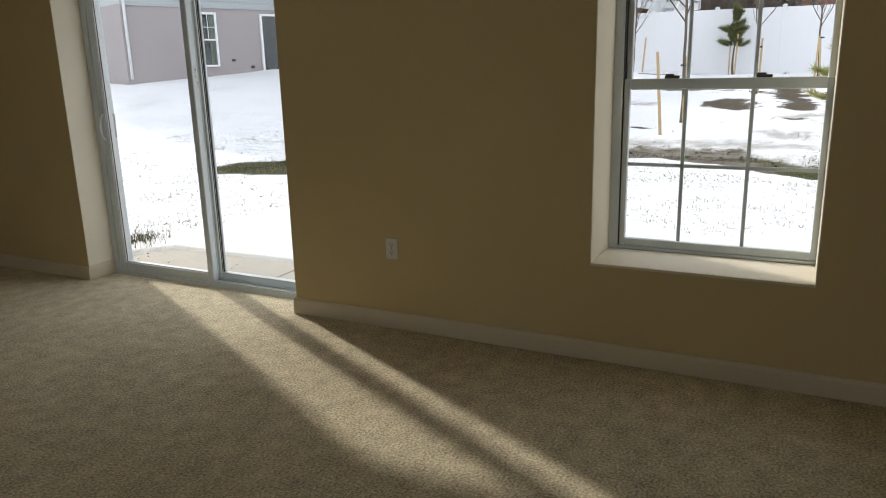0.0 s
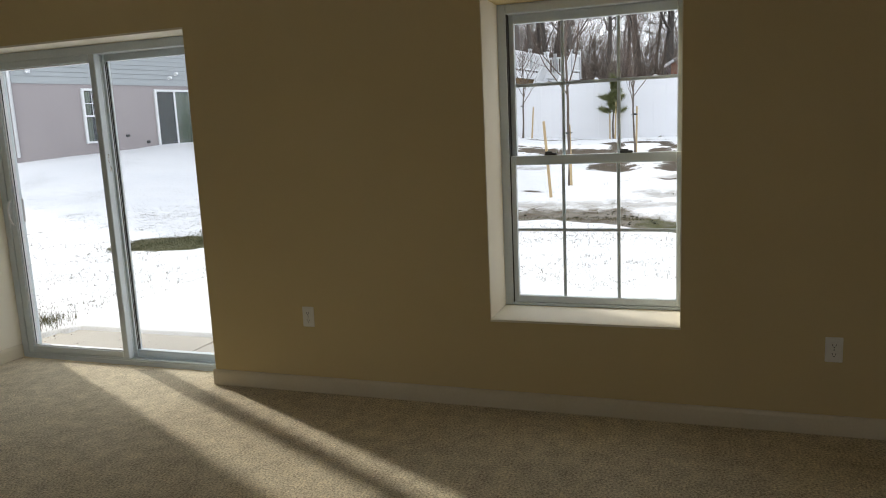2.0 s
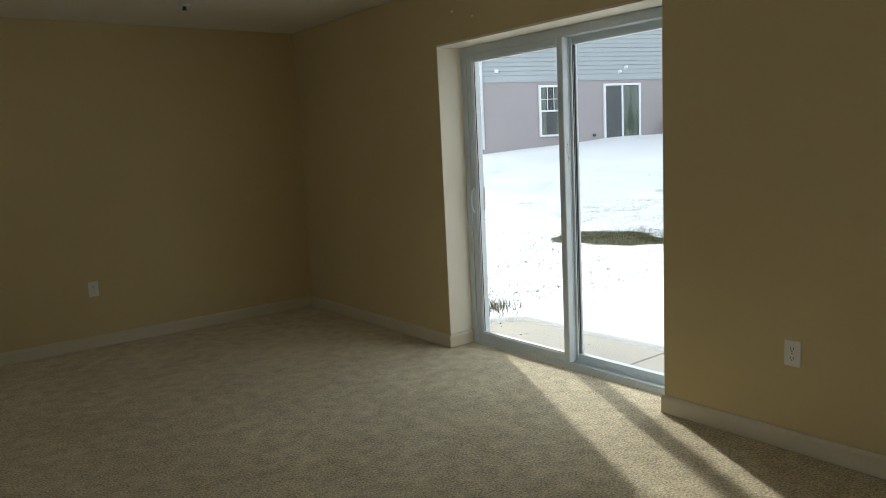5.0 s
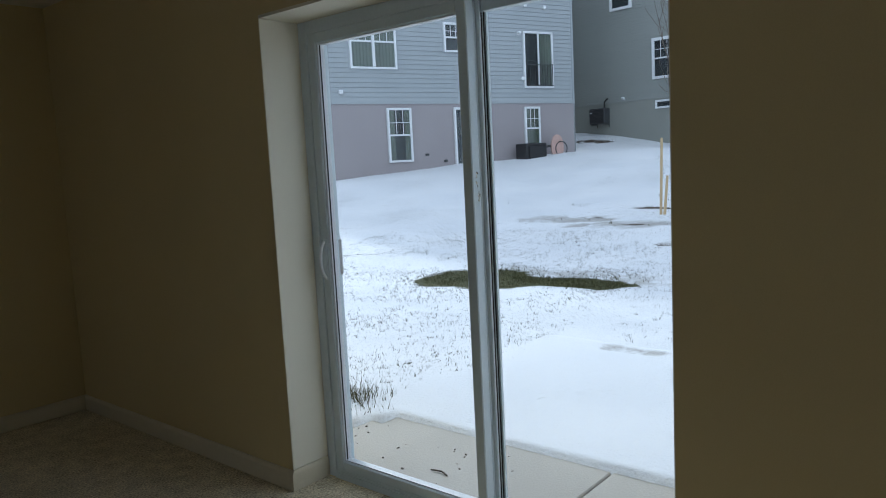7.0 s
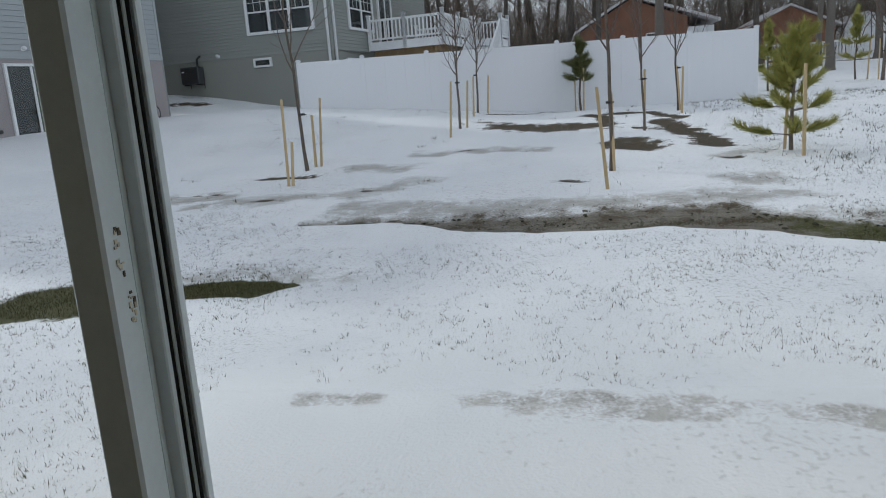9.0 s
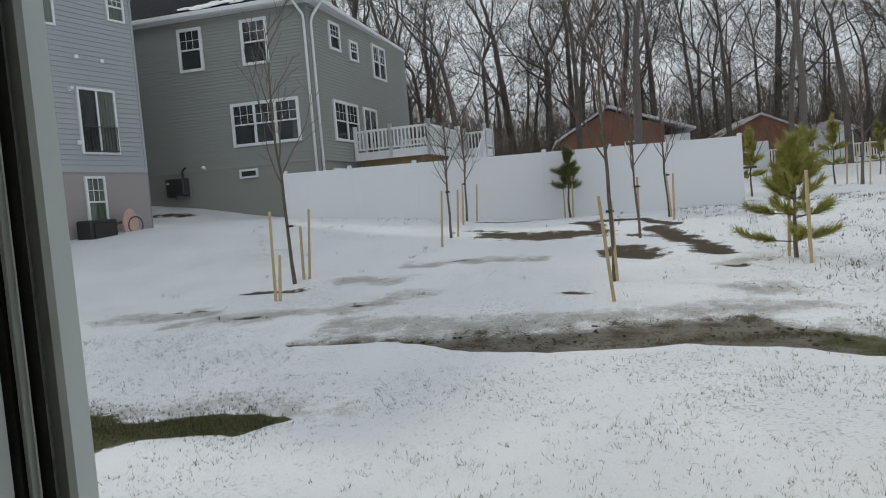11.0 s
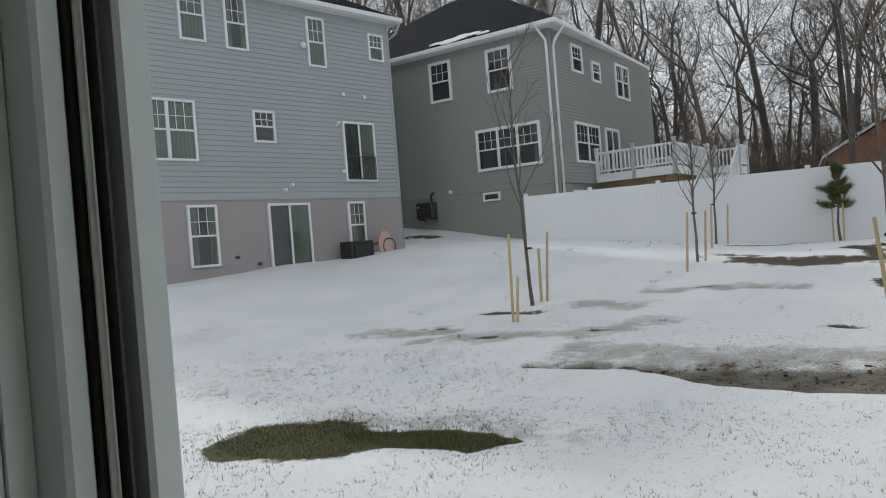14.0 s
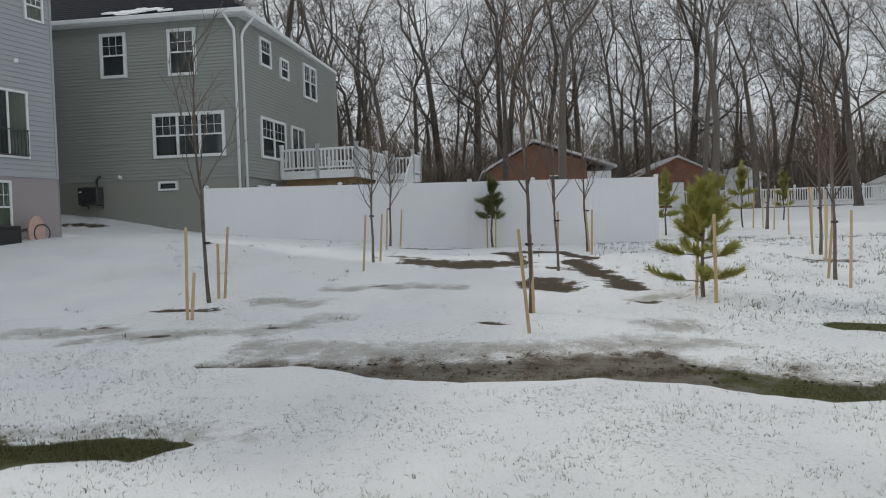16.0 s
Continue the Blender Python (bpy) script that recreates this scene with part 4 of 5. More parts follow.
def white_fence():
    f = thing("privacy_fence", "tall solid white vinyl privacy fence in the snow", "fence", pose(19.86, 7.49, 0, 0, 0, -83.36))
    posts = 8
    pitch = 12.75 / (posts - 1)
    for i in range(posts):
        x = i * pitch
        post = part("post", boxes(((x - 0.06, -0.017, 0.3), (x + 0.06, 0.017, 2.83)), bevel=0.004), M_FENCE, f)
        part("cap", boxes(((x - 0.07, -0.05, 2.83), (x + 0.07, 0.05, 2.86)), ((x - 0.045, -0.03, 2.86), (x + 0.045, 0.03, 2.88)), bevel=0.006), M_FENCE, post)
        if i < posts - 1:
            part("rail", boxes(((x + 0.0605, -0.017, 2.68), (x + pitch - 0.0605, 0.017, 2.8)), bevel=0.008), M_FENCE, f)
            part("rail", boxes(((x + 0.0605, -0.02, 0.8), (x + pitch - 0.0605, 0.02, 0.95)), bevel=0.008), M_FENCE, f)
            n = 6
            w = (pitch - 0.121) / n
            for k in range(n):
                a = x + 0.0605 + k * w
                part("panel", boxes(((a + 0.0006, -0.014, 0.9), (a + w - 0.0006, 0.014, 2.69))), M_FENCE, f)


white_fence()



def ceiling_bowl(x, y):
    """An unlit white glass bowl on a round plate."""
    c = thing("ceiling_light", "small unlit white glass bowl lamp on the ceiling", "ceiling lamp", Matrix.Translation((x, y, CEIL_Z)))
    bm = bmesh.new()
    bmesh.ops.create_cone(bm, cap_ends=True, segments=28, radius1=0.075, radius2=0.08, depth=0.018, matrix=Matrix.Translation((0, 0, -0.009)))
    part("canopy", bm, M_WHITE, c, "white metal plate")
    bm = bmesh.new()
    profile = [(0.07, -0.018), (0.112, -0.03), (0.115, -0.042), (0.1, -0.062), (0.06, -0.083), (0.018, -0.096), (0.008, -0.102)]
    rings = [[bm.verts.new((r * math.cos(2 * math.pi * k / 28), r * math.sin(2 * math.pi * k / 28), z)) for k in range(28)] for r, z in profile]
    for p, q in zip(rings, rings[1:]):
        for k in range(28):
            bm.faces.new((p[k], p[(k + 1) % 28], q[(k + 1) % 28], q[k]))
    bm.faces.new(rings[-1])
    bmesh.ops.recalc_face_normals(bm, faces=bm.faces)
    part("shade", bm, M_WHITE, c, "white glass bowl")


ceiling_bowl(-0.16, 1.4)
for y, z in ((1.592, 2.27), (1.394, 2.21)):
    bm = bmesh.new()
    bmesh.ops.create_cone(bm, cap_ends=True, segments=10, radius1=0.007, radius2=0.005, depth=0.005, matrix=pose(-0.0025, y, z, 0, -90, 0))
    tagged(part("wall_plug", bm, M_PLATE), "tiny white plug in the beige wall over the patio door", "wall plug", "wall plugs")
sprinkler(-1.25, 2.95)


# ---- outdoors: loose things by the houses ----
def ball_hoop():
    h = thing("basketball_hoop", "portable basketball hoop lying folded against the house", "hoop", pose(16.3, 13.9, 0, 0, 0, -20) @ Matrix.Translation((0, -0.55, 0)))
    part("base_tank", boxes(((2.2, -0.3, 1.3), (3.05, 0.3, 1.93)), ((2.3, -0.34, 1.4), (2.95, -0.3, 1.85)), bevel=0.03), M_BLACK, h, "black plastic base tank")
    pipe("pole", [(3.0, 0, 1.75), (3.4, 0.05, 1.82), (3.75, 0.1, 1.85)], 0.04, M_METAL, h)
    bm = bmesh.new()
    bmesh.ops.create_cone(bm, cap_ends=True, segments=24, radius1=0.42, radius2=0.42, depth=0.05)
    for v in bm.verts:
        v.co = Vector((v.co.x * 0.62, v.co.z, v.co.y))
    bmesh.ops.translate(bm, verts=bm.verts, vec=(3.72, 0.0, 1.78))
    part("backboard", bm, M_PINK, h, "faded pink and white backboard")
    v, f = [], []
    tube(v, f, [Vector((3.85 + 0.22 * math.cos(a * math.pi / 12), -0.06 - 0.03 * math.cos(a * math.pi / 12), 1.72 + 0.24 * math.sin(a * math.pi / 12))) for a in range(25)], [0.018] * 25, 6)
    ring = new("rim", from_lists("rim", v, f, M_METAL))
    ring.parent = h


ball_hoop()


# ---- outdoors: trees ----
def grow(verts, faces, rng, p, d, length, r, level, levels, counts, spread, upward, wander=0.12, sides=(7, 5, 4, 3)):
    """One limb with its side limbs, as tapered tubes."""
    n = (8, 5, 4, 2)[min(level, 3)]
    pts, rad = [p.copy()], [r]
    q, dd = p.copy(), d.normalized()
    for i in range(1, n + 1):
        dd = (dd + Vector((rng.uniform(-1, 1), rng.uniform(-1, 1), rng.uniform(-0.6, 0.6))) * wander * (1 + 0.5 * level) + Vector((0, 0, upward))).normalized()
        q = q + dd * (length / n)
        pts.append(q.copy())
        rad.append(max(r * (1 - 0.82 * i / n), 0.0045))
    tube(verts, faces, pts, rad, sides[min(level, 3)])
    if level + 1 >= levels:
        return
    lo = (0.3, 0.2, 0.2, 0.2)[min(level, 3)]
    for k in range(counts[level]):
        f = lo + (1 - lo) * (k + rng.random()) / counts[level]
        f = min(f, 0.98)
        i = min(int(f * n), n - 1)
        at = pts[i].lerp(pts[i + 1], f * n - i)
        axis = (pts[i + 1] - pts[i]).normalized()
        side = axis.orthogonal().normalized()
        side.rotate(Matrix.Rotation(rng.uniform(0, 2 * math.pi), 3, axis))
        lean = spread * rng.uniform(0.7, 1.25)
        nd = axis * math.cos(lean) + side * math.sin(lean)
        cr = max(min(rad[i] * 0.6, r * 0.5) * (1 - 0.4 * f), 0.006)
        grow(verts, faces, rng, at, nd, length * rng.uniform(0.32, 0.52) * (1.15 - 0.55 * f), cr, level + 1, levels, counts, spread, upward, wander, sides)


def bare_tree(name, label, seed, height, radius, counts, spread, bark, first=0.3, upward=0.03, group="", levels=4, lean=(0, 0), twigs=None, reach=1.0, wander=0.12):
    """A leafless tree: a tapered trunk, and a crown of limbs and twigs."""
    rng = random.Random(seed)
    t = thing(name, label, "tree", None, group)
    v, f = [], []
    n = 12
    pts, rad = [Vector((0, 0, -0.15))], [radius * 1.3]
    dx, dy = 0.0, 0.0
    for i in range(1, n + 1):
        dx += rng.uniform(-1, 1) * 0.012 * height * 0.5
        dy += rng.uniform(-1, 1) * 0.012 * height * 0.5
        pts.append(Vector((dx + lean[0] * i / n, dy + lean[1] * i / n, height * i / n)))
        rad.append(max(0.006, radius * (1 - 0.86 * (i / n) ** 1.25)))
    tube(v, f, pts, rad, 8)
    trunk = new("trunk", from_lists("trunk", v, f, bark))
    trunk.parent = t
    v, f = [], []
    for k in range(counts[0]):
        g = first + (0.97 - first) * (k + rng.random()) / counts[0]
        i = min(int(g * n), n - 1)
        at = pts[i].lerp(pts[i + 1], g * n - i)
        w = rng.uniform(0, 2 * math.pi)
        lean_ = spread * rng.uniform(0.75, 1.2)
        d = Vector((math.cos(w) * math.sin(lean_), math.sin(w) * math.sin(lean_), math.cos(lean_)))
        grow(v, f, rng, at, d, height * rng.uniform(0.22, 0.36) * (1.2 - 0.75 * g) * reach, max(rad[i] * 0.6, 0.0115), 1, levels, counts, spread, upward, wander)
    crown = new("crown", from_lists("crown", v, f, twigs or bark))
    crown.parent = t
    return t


def stand_at(x, y, turn=0.0, scale=1.0, dz=0.0):
    return Matrix.Translation((x, y, ground_height(x, y) + dz)) @ pose(0, 0, 0, 0, 0, turn)


SAPLINGS = [(12.28, 4.87, 4.5, 0.028), (10.69, -0.43, 4.7, 0.026), (16.0, 2.5, 2.95, 0.025), (19.7, 2.47, 3.0, 0.026), (14.67, -1.38, 3.3, 0.022), (18.09, -2.58, 3.3, 0.026),
            (16.0, -7.25, 3.6, 0.028), (12.88, -5.97, 3.7, 0.026), (27.3, -10.85, 4.4, 0.05), (26.0, -12.6, 4.2, 0.05)]
for k, (x, y, h, r) in enumerate(SAPLINGS):
    t = bare_tree("sapling", "slim leafless young tree staked in the snow", 40 + k, h, r * 1.2, ((13, 4, 2) if k == 0 else (18, 5, 3)), 0.66, M_BARK, 0.34, 0.12, "staked young trees", 3, (0.0, 0.14 if k == 0 else 0.0), M_TWIG if k else M_BARK, 1.3)
    t.matrix_world = stand_at(x, y, 40 * k if k else 0)
    part("tie", boxes(((-0.045, -0.045, 0.99), (0.045, 0.045, 1.03)), ((-0.008, -0.1, 1.002), (0.008, 0.08, 1.014)), bevel=0.008), M_BLACK, t, "black tree tie")


def stake(base, top):
    b, t = Vector(base), Vector(top)
    b.z = ground_height(b.x, b.y) - 0.02
    d = t - b
    s = thing("tree_stake", "pale raw wooden stake driven in beside a young tree", "stake", Matrix.Translation(b), "tree stakes")
    h = d.length
    bm = boxes(((-0.024, -0.02, 0), (0.024, 0.02, h)), bevel=0.004)
    for v in bm.verts:
        if v.co.z > h * 0.5:
            v.co.x *= 0.85
            v.co.y *= 0.85
    p = part("post", bm, M_STAKE, s)
    p.matrix_local = d.to_track_quat("Z", "X").to_matrix().to_4x4()


STAKES_A = [((10.94, 4.75, 0), (10.95, 4.72, 1.69)), ((10.94, 4.68, 0), (10.95, 4.62, 1.0)), ((12.58, 4.81, 0), (12.58, 4.79, 1.4)), ((12.57, 4.7, 0), (12.6, 4.61, 1.69)),
            ((9.49, -0.29, 0), (9.5, -0.18, 1.52)), ((10.68, -0.47, 0), (10.68, -0.45, 1.44)), ((15.02, 2.59, 0), (15.03, 2.51, 1.86)), ((16.24, 2.37, 0), (16.25, 2.3, 1.88)),
            ((18.4, 2.44, 0), (18.4, 2.39, 2.02)), ((19.8, 2.2, 0), (19.8, 2.13, 2.05)), ((14.83, -1.4, 0), (14.83, -1.42, 1.8))]
STAKES_B = [((18.06, -2.62, 0), (18.07, -2.55, 1.89)), ((17.1, -2.5, 0), (17.1, -2.53, 1.85)), ((11.63, -3.15, 0), (11.62, -3.19, 1.36)), ((11.0, -3.24, 0), (11.0, -3.23, 1.64)),
            ((20.0, -0.4, 0), (20.0, -0.43, 2.05)), ((20.4, -0.2, 0), (20.4, -0.2, 1.8)), ((16.15, -7.16, 0), (16.18, -7.11, 2.18)), ((15.09, -6.91, 0), (15.07, -6.94, 1.76)),
            ((13.04, -5.93, 0), (12.99, -6.01, 1.73)), ((11.93, -5.73, 0), (11.92, -5.75, 1.64))]
STAKES_C = [((28.3, -10.75, 0), (28.3, -10.8, 2.5)), ((28.0, -11.0, 0), (28.0, -11.0, 2.5)), ((26.8, -10.9, 0), (26.8, -10.95, 2.65)), ((24.5, -11.6, 0), (24.5, -11.6, 2.4)),
            ((22.5, -10.2, 0), (22.5, -10.2, 2.4)), ((23.4, -9.9, 0), (23.4, -9.9, 2.4))]
for b, t in STAKES_A + STAKES_B + STAKES_C:
    stake(b, t)


def pine(seed, height, width, whorls, first, group="young pines", needles=None):
    """A young pine: trunk, whorls of limbs and sprays of long needles."""
    rng = random.Random(seed)
    t = thing("young_pine", "young yellow-green pine staked upright in the snow", "pine tree", None, group)
    v, f = [], []
    pts = [Vector((0.02 * math.sin(i), 0.02 * math.cos(i * 1.7), height * i / 8 * 0.93)) for i in range(9)]
    tube(v, f, pts, [0.035 * (1 - i / 10) for i in range(9)], 7)
    new("trunk", from_lists("trunk", v, f, M_BARK)).parent = t
    bv, bf, nv, nf = [], [], [], []

    def spray(p, d, length, count):
        d = d.normalized()
        for _ in range(count):
            s = rng.random() ** 0.8
            at = p - d * s * length * 1.5
            out = d.orthogonal().normalized()
            out.rotate(Matrix.Rotation(rng.uniform(0, 2 * math.pi), 3, d))
            nd = (d * rng.uniform(0.5, 1.3) + out * rng.uniform(0.35, 0.9) + Vector((0, 0, 0.12))).normalized()
            side = nd.orthogonal().normalized() * 0.0062
            k = len(nv)
            nv.extend((at - side, at + side, at + nd * length * rng.uniform(0.6, 1.1)))
            nf.append((k, k + 1, k + 2))

    # long sparse low limbs, then a dense uneven top
    limbs = []
    for w in range(2):
        n = rng.randint(4, 5)
        a0 = rng.uniform(0, 6.28)
        for k in range(n):
            limbs.append((height * (first + 0.2 * w) + rng.uniform(-0.04, 0.04), a0 + 2 * math.pi * k / n + rng.uniform(-0.3, 0.3), width * rng.uniform(0.75, 1.15), 0.1, 3))
    for k in range(whorls * 3):
        g = 0.42 + 0.46 * rng.random()
        limbs.append((height * g, rng.uniform(0, 6.28), width * rng.uniform(0.4, 0.85) * (1.3 - 0.8 * g), 0.35 + 0.9 * g * rng.random(), 3))
    for z, a, reach, rise, sides in limbs:
        d = Vector((math.cos(a), math.sin(a), rise)).normalized()
        p0 = Vector((0, 0, z))
        mid = p0 + d * reach * 0.6
        tip = mid + (d + Vector((0, 0, 0.4))).normalized() * reach * 0.4
        tube(bv, bf, [p0, mid, tip], [0.011, 0.008, 0.005], 4)
        spray(tip, tip - mid, 0.19, 120)
        for _ in range(sides):
            q = p0.lerp(mid, rng.uniform(0.5, 1.0))
            sd = (d + Vector((rng.uniform(-0.9, 0.9), rng.uniform(-0.9, 0.9), 0.35))).normalized()
            e = q + sd * reach * 0.3
            tube(bv, bf, [q, e], [0.007, 0.004], 3)
            spray(e, sd, 0.18, 90)
    for k in range(5):
        spray(Vector((rng.uniform(-0.05, 0.05), rng.uniform(-0.05, 0.05), height * (0.86 + 0.03 * k))), Vector((rng.uniform(-0.3, 0.3), rng.uniform(-0.3, 0.3), 1)), 0.21, 120)
    new("limbs", from_lists("limbs", bv, bf, M_BARK)).parent = t
    new("needles", from_lists("needles", nv, nf, needles or M_NEEDLE, False)).parent = t
    return t


for seed, x, y, h, w, n, first in ((1, 11.48, -3.21, 1.85, 0.78, 9, 0.14), (2, 20.2, -0.33, 2.0, 0.45, 6, 0.42), (3, 28.5, -10.4, 2.6, 0.55, 6, 0.3), (4, 25.5, -6.6, 2.3, 0.5, 6, 0.3), (5, 14.5, -8.6, 1.3, 0.55, 5, 0.2), (6, 33.0, -14.0, 2.4, 0.5, 6, 0.3)):
    pine(seed, h, w, n, first, needles=M_NEEDLE_DARK if seed == 2 else None).matrix_world = stand_at(x, y, 50 * seed)

# woodland behind the fence
def crooked_limb(v, f, rng, p, d, length, r, level, upward):
    """A bent limb that forks at its end and throws side limbs, down to thin twigs."""
    n = (9, 6, 4, 3, 2)[level]
    pts, rad = [p.copy()], [r]
    q, dd = p.copy(), d.normalized()
    bend = (0.045, 0.17, 0.25, 0.3, 0.3)[level]
    for i in range(1, n + 1):
        dd = (dd + Vector((rng.gauss(0, 1), rng.gauss(0, 1), rng.gauss(0, 0.5))) * bend + Vector((0, 0, upward))).normalized()
        q = q + dd * (length / n)
        pts.append(q.copy())
        rad.append(max(r * (1 - 0.5 * i / n), 0.011))
    tube(v, f, pts, rad, (8, 6, 5, 3, 3)[level])
    if level >= 4:
        return
    ends = rng.randint(2, 3)
    sides = (rng.randint(2, 4), rng.randint(2, 4), rng.randint(2, 4), 2)[level]
    for k in range(ends + sides):
        tip = k < ends
        i = n if tip else rng.randint(max(1, int(n * (0.5 if level == 0 else 0.25))), n - 1)
        axis = (pts[i] - pts[i - 1]).normalized()
        side = axis.orthogonal().normalized()
        side.rotate(Matrix.Rotation(rng.uniform(0, 2 * math.pi), 3, axis))
        lean = rng.uniform(0.2, 0.6) if tip else rng.uniform(0.6, 1.25)
        nd = axis * math.cos(lean) + side * math.sin(lean)
        crooked_limb(v, f, rng, pts[i], nd, length * (rng.uniform(0.5, 0.75) if tip else rng.uniform(0.3, 0.6)), max(rad[i] * (rng.uniform(0.62, 0.82) if tip else rng.uniform(0.3, 0.5)), 0.009), level + 1, upward)


def forest_tree(seed, height, radius, upward):
    rng = random.Random(seed)
    t = thing("forest_tree", "tall bare grey-brown woodland tree", "tree", None, "woodland trees")
    v, f = [], []
    tube(v, f, [Vector((0, 0, -0.3)), Vector((0, 0, 0.15)), Vector((0.02, 0, 0.6))], [radius * 1.6, radius * 1.2, radius], 8)
    new("trunk", from_lists("trunk", v, f, M_WOODBARK)).parent = t
    v, f = [], []
    crooked_limb(v, f, rng, Vector((0.02, 0, 0.5)), Vector((rng.uniform(-0.1, 0.1), rng.uniform(-0.1, 0.1), 1)), height * rng.uniform(0.5, 0.68), radius, 0, upward)
    new("crown", from_lists("crown", v, f, M_WOODBARK)).parent = t
    return t


WOOD = []
for k in range(12):
    h = (17, 19, 15, 21, 18, 16, 20, 13, 22, 12, 14, 18)[k]
    WOOD.append(forest_tree(200 + k, h, h * (0.0095 + 0.0035 * (k % 4)), 0.02 + 0.02 * (k % 3)))
rng = random.Random(5)
spots = []
for row, (x0, gap) in enumerate(((39, 6.5), (45, 4.6), (51, 4.0), (58, 3.6), (66, 3.4), (75, 3.2))):
    y = -58.0 - row * 4
    while y < 30 + row * 4:
        spots.append((x0 + rng.uniform(-3, 3), y + rng.uniform(-1.5, 1.5)))
        y += gap * rng.uniform(0.6, 1.5)
used = [0] * 12
for x, y in spots:
    if (34 < x < 45 and 2 < y < 16) or (42 < x < 55 and -13 < y < 0.5) or (50 < x < 60 and -36 < y < -14) or (x < 50 and y < -13 and rng.random() < 0.1):
        continue
    if 0.04 < y / x < 0.22 and rng.random() < 0.2:
        continue
    k = rng.randrange(12)
    m = stand_at(x, y, rng.uniform(0, 360)) @ pose(0, 0, 0, rng.uniform(-4, 4), rng.uniform(-4, 4), 0)
    if not used[k]:
        WOOD[k].matrix_world = m
        used[k] = 1
    else:
        copy_thing(WOOD[k], m)


def undergrowth(name, label, seed, count, x0, x1, low, high):
    rng = random.Random(seed)
    v, f = [], []
    for _ in range(count):
        x, y = rng.uniform(x0, x1), rng.uniform(-75, 42)
        if (42 < x < 55 and -13 < y < 1) or (x < 45 and 3 < y < 15) or (50 < x < 61 and -36 < y < -13) or (x < 54 and y < -11):
            continue
        z = ground_height(x, y)
        h = rng.uniform(low, high)
        pts = [Vector((x, y, z - 0.1))]
        d = Vector((rng.uniform(-0.3, 0.3), rng.uniform(-0.3, 0.3), 1))
        for i in range(3):
            d = (d + Vector((rng.uniform(-0.3, 0.3), rng.uniform(-0.3, 0.3), 0))).normalized()
            pts.append(pts[-1] + d * h / 3)
        r = 0.008 + 0.0055 * h
        tube(v, f, pts, [r, r * 0.75, r * 0.5, 0.006], 3)
        for i in (1, 2, 3):
            for _ in range(3):
                e = pts[i] + Vector((rng.uniform(-1, 1), rng.uniform(-1, 1), rng.uniform(0.3, 1.2))) * h * 0.2
                tube(v, f, [pts[i], e], [r * 0.4, 0.005], 3)
    tagged(new(name, from_lists(name, v, f, M_BRUSH)), label, "undergrowth", "", "stuff")


M_BRUSH = surface("brown_brush", (0.075, 0.059, 0.047), (0.18, 0.14, 0.108), 0.5, 0.9, 0.0, 6)
undergrowth("undergrowth", "dense brown leafless brush under the woodland trees", 11, 6200, 40, 64, 1.0, 5.0)
undergrowth("thicket", "deep thicket of bare stems further into the woods", 12, 6200, 60, 95, 3.0, 9.0)


# ---- outdoors: far buildings ----
def brick_house():
    h = thing("brick_house", "low red brick house with a snowy gabled roof", "house", Matrix.Translation((46, -4.26, 0)))
    bm = bmesh.new()
    prof = [(2.9, 1.2), (2.9, 4.9), (0.0, 6.5), (-3.3, 5.3), (-3.3, 1.2)]
    a = [bm.verts.new((0, y, z)) for y, z in prof]
    b = [bm.verts.new((8, y, z)) for y, z in prof]
    bm.faces.new(a), bm.faces.new(b)
    for i in range(5):
        j = (i + 1) % 5
        bm.faces.new((a[i], a[j], b[j], b[i]))
    bmesh.ops.recalc_face_normals(bm, faces=bm.faces)
    part("brick_wall", bm, M_BRICK, h)
    part("porch_wall", boxes(((0.4, -4.9, 1.2), (8, -3.3, 4.7))), M_WHITE, h, "pale porch wall")
    for y0, z0, y1, z1 in ((3.3, 4.72, 0, 6.62), (0, 6.62, -5.1, 4.85)):
        bm = bmesh.new()
        q = []
        for x in (-0.4, 8.4):
            q.append([bm.verts.new((x, y, z)) for y, z in ((y0, z0), (y1, z1), (y1, z1 + 0.16), (y0, z0 + 0.16))])
        for i in range(4):
            j = (i + 1) % 4
            bm.faces.new((q[0][i], q[0][j], q[1][j], q[1][i]))
        bm.faces.new(q[0]), bm.faces.new(q[1])
        bmesh.ops.recalc_face_normals(bm, faces=bm.faces)
        part("roof", bm, M_SNOWROOF, h, "roof slope with snow and a pale edge")
    house_win = house_window(h, 0, 0.9, 3.4, 4.5, "plain")
    house_win.matrix_local = pose(0, -0.9, 0, 0, 0, -90)


M_SNOWROOF = surface("snow_dusted_roof", (0.25, 0.23, 0.22), (0.72, 0.72, 0.73), 1.2, 0.8, 0.2, 12)
brick_house()


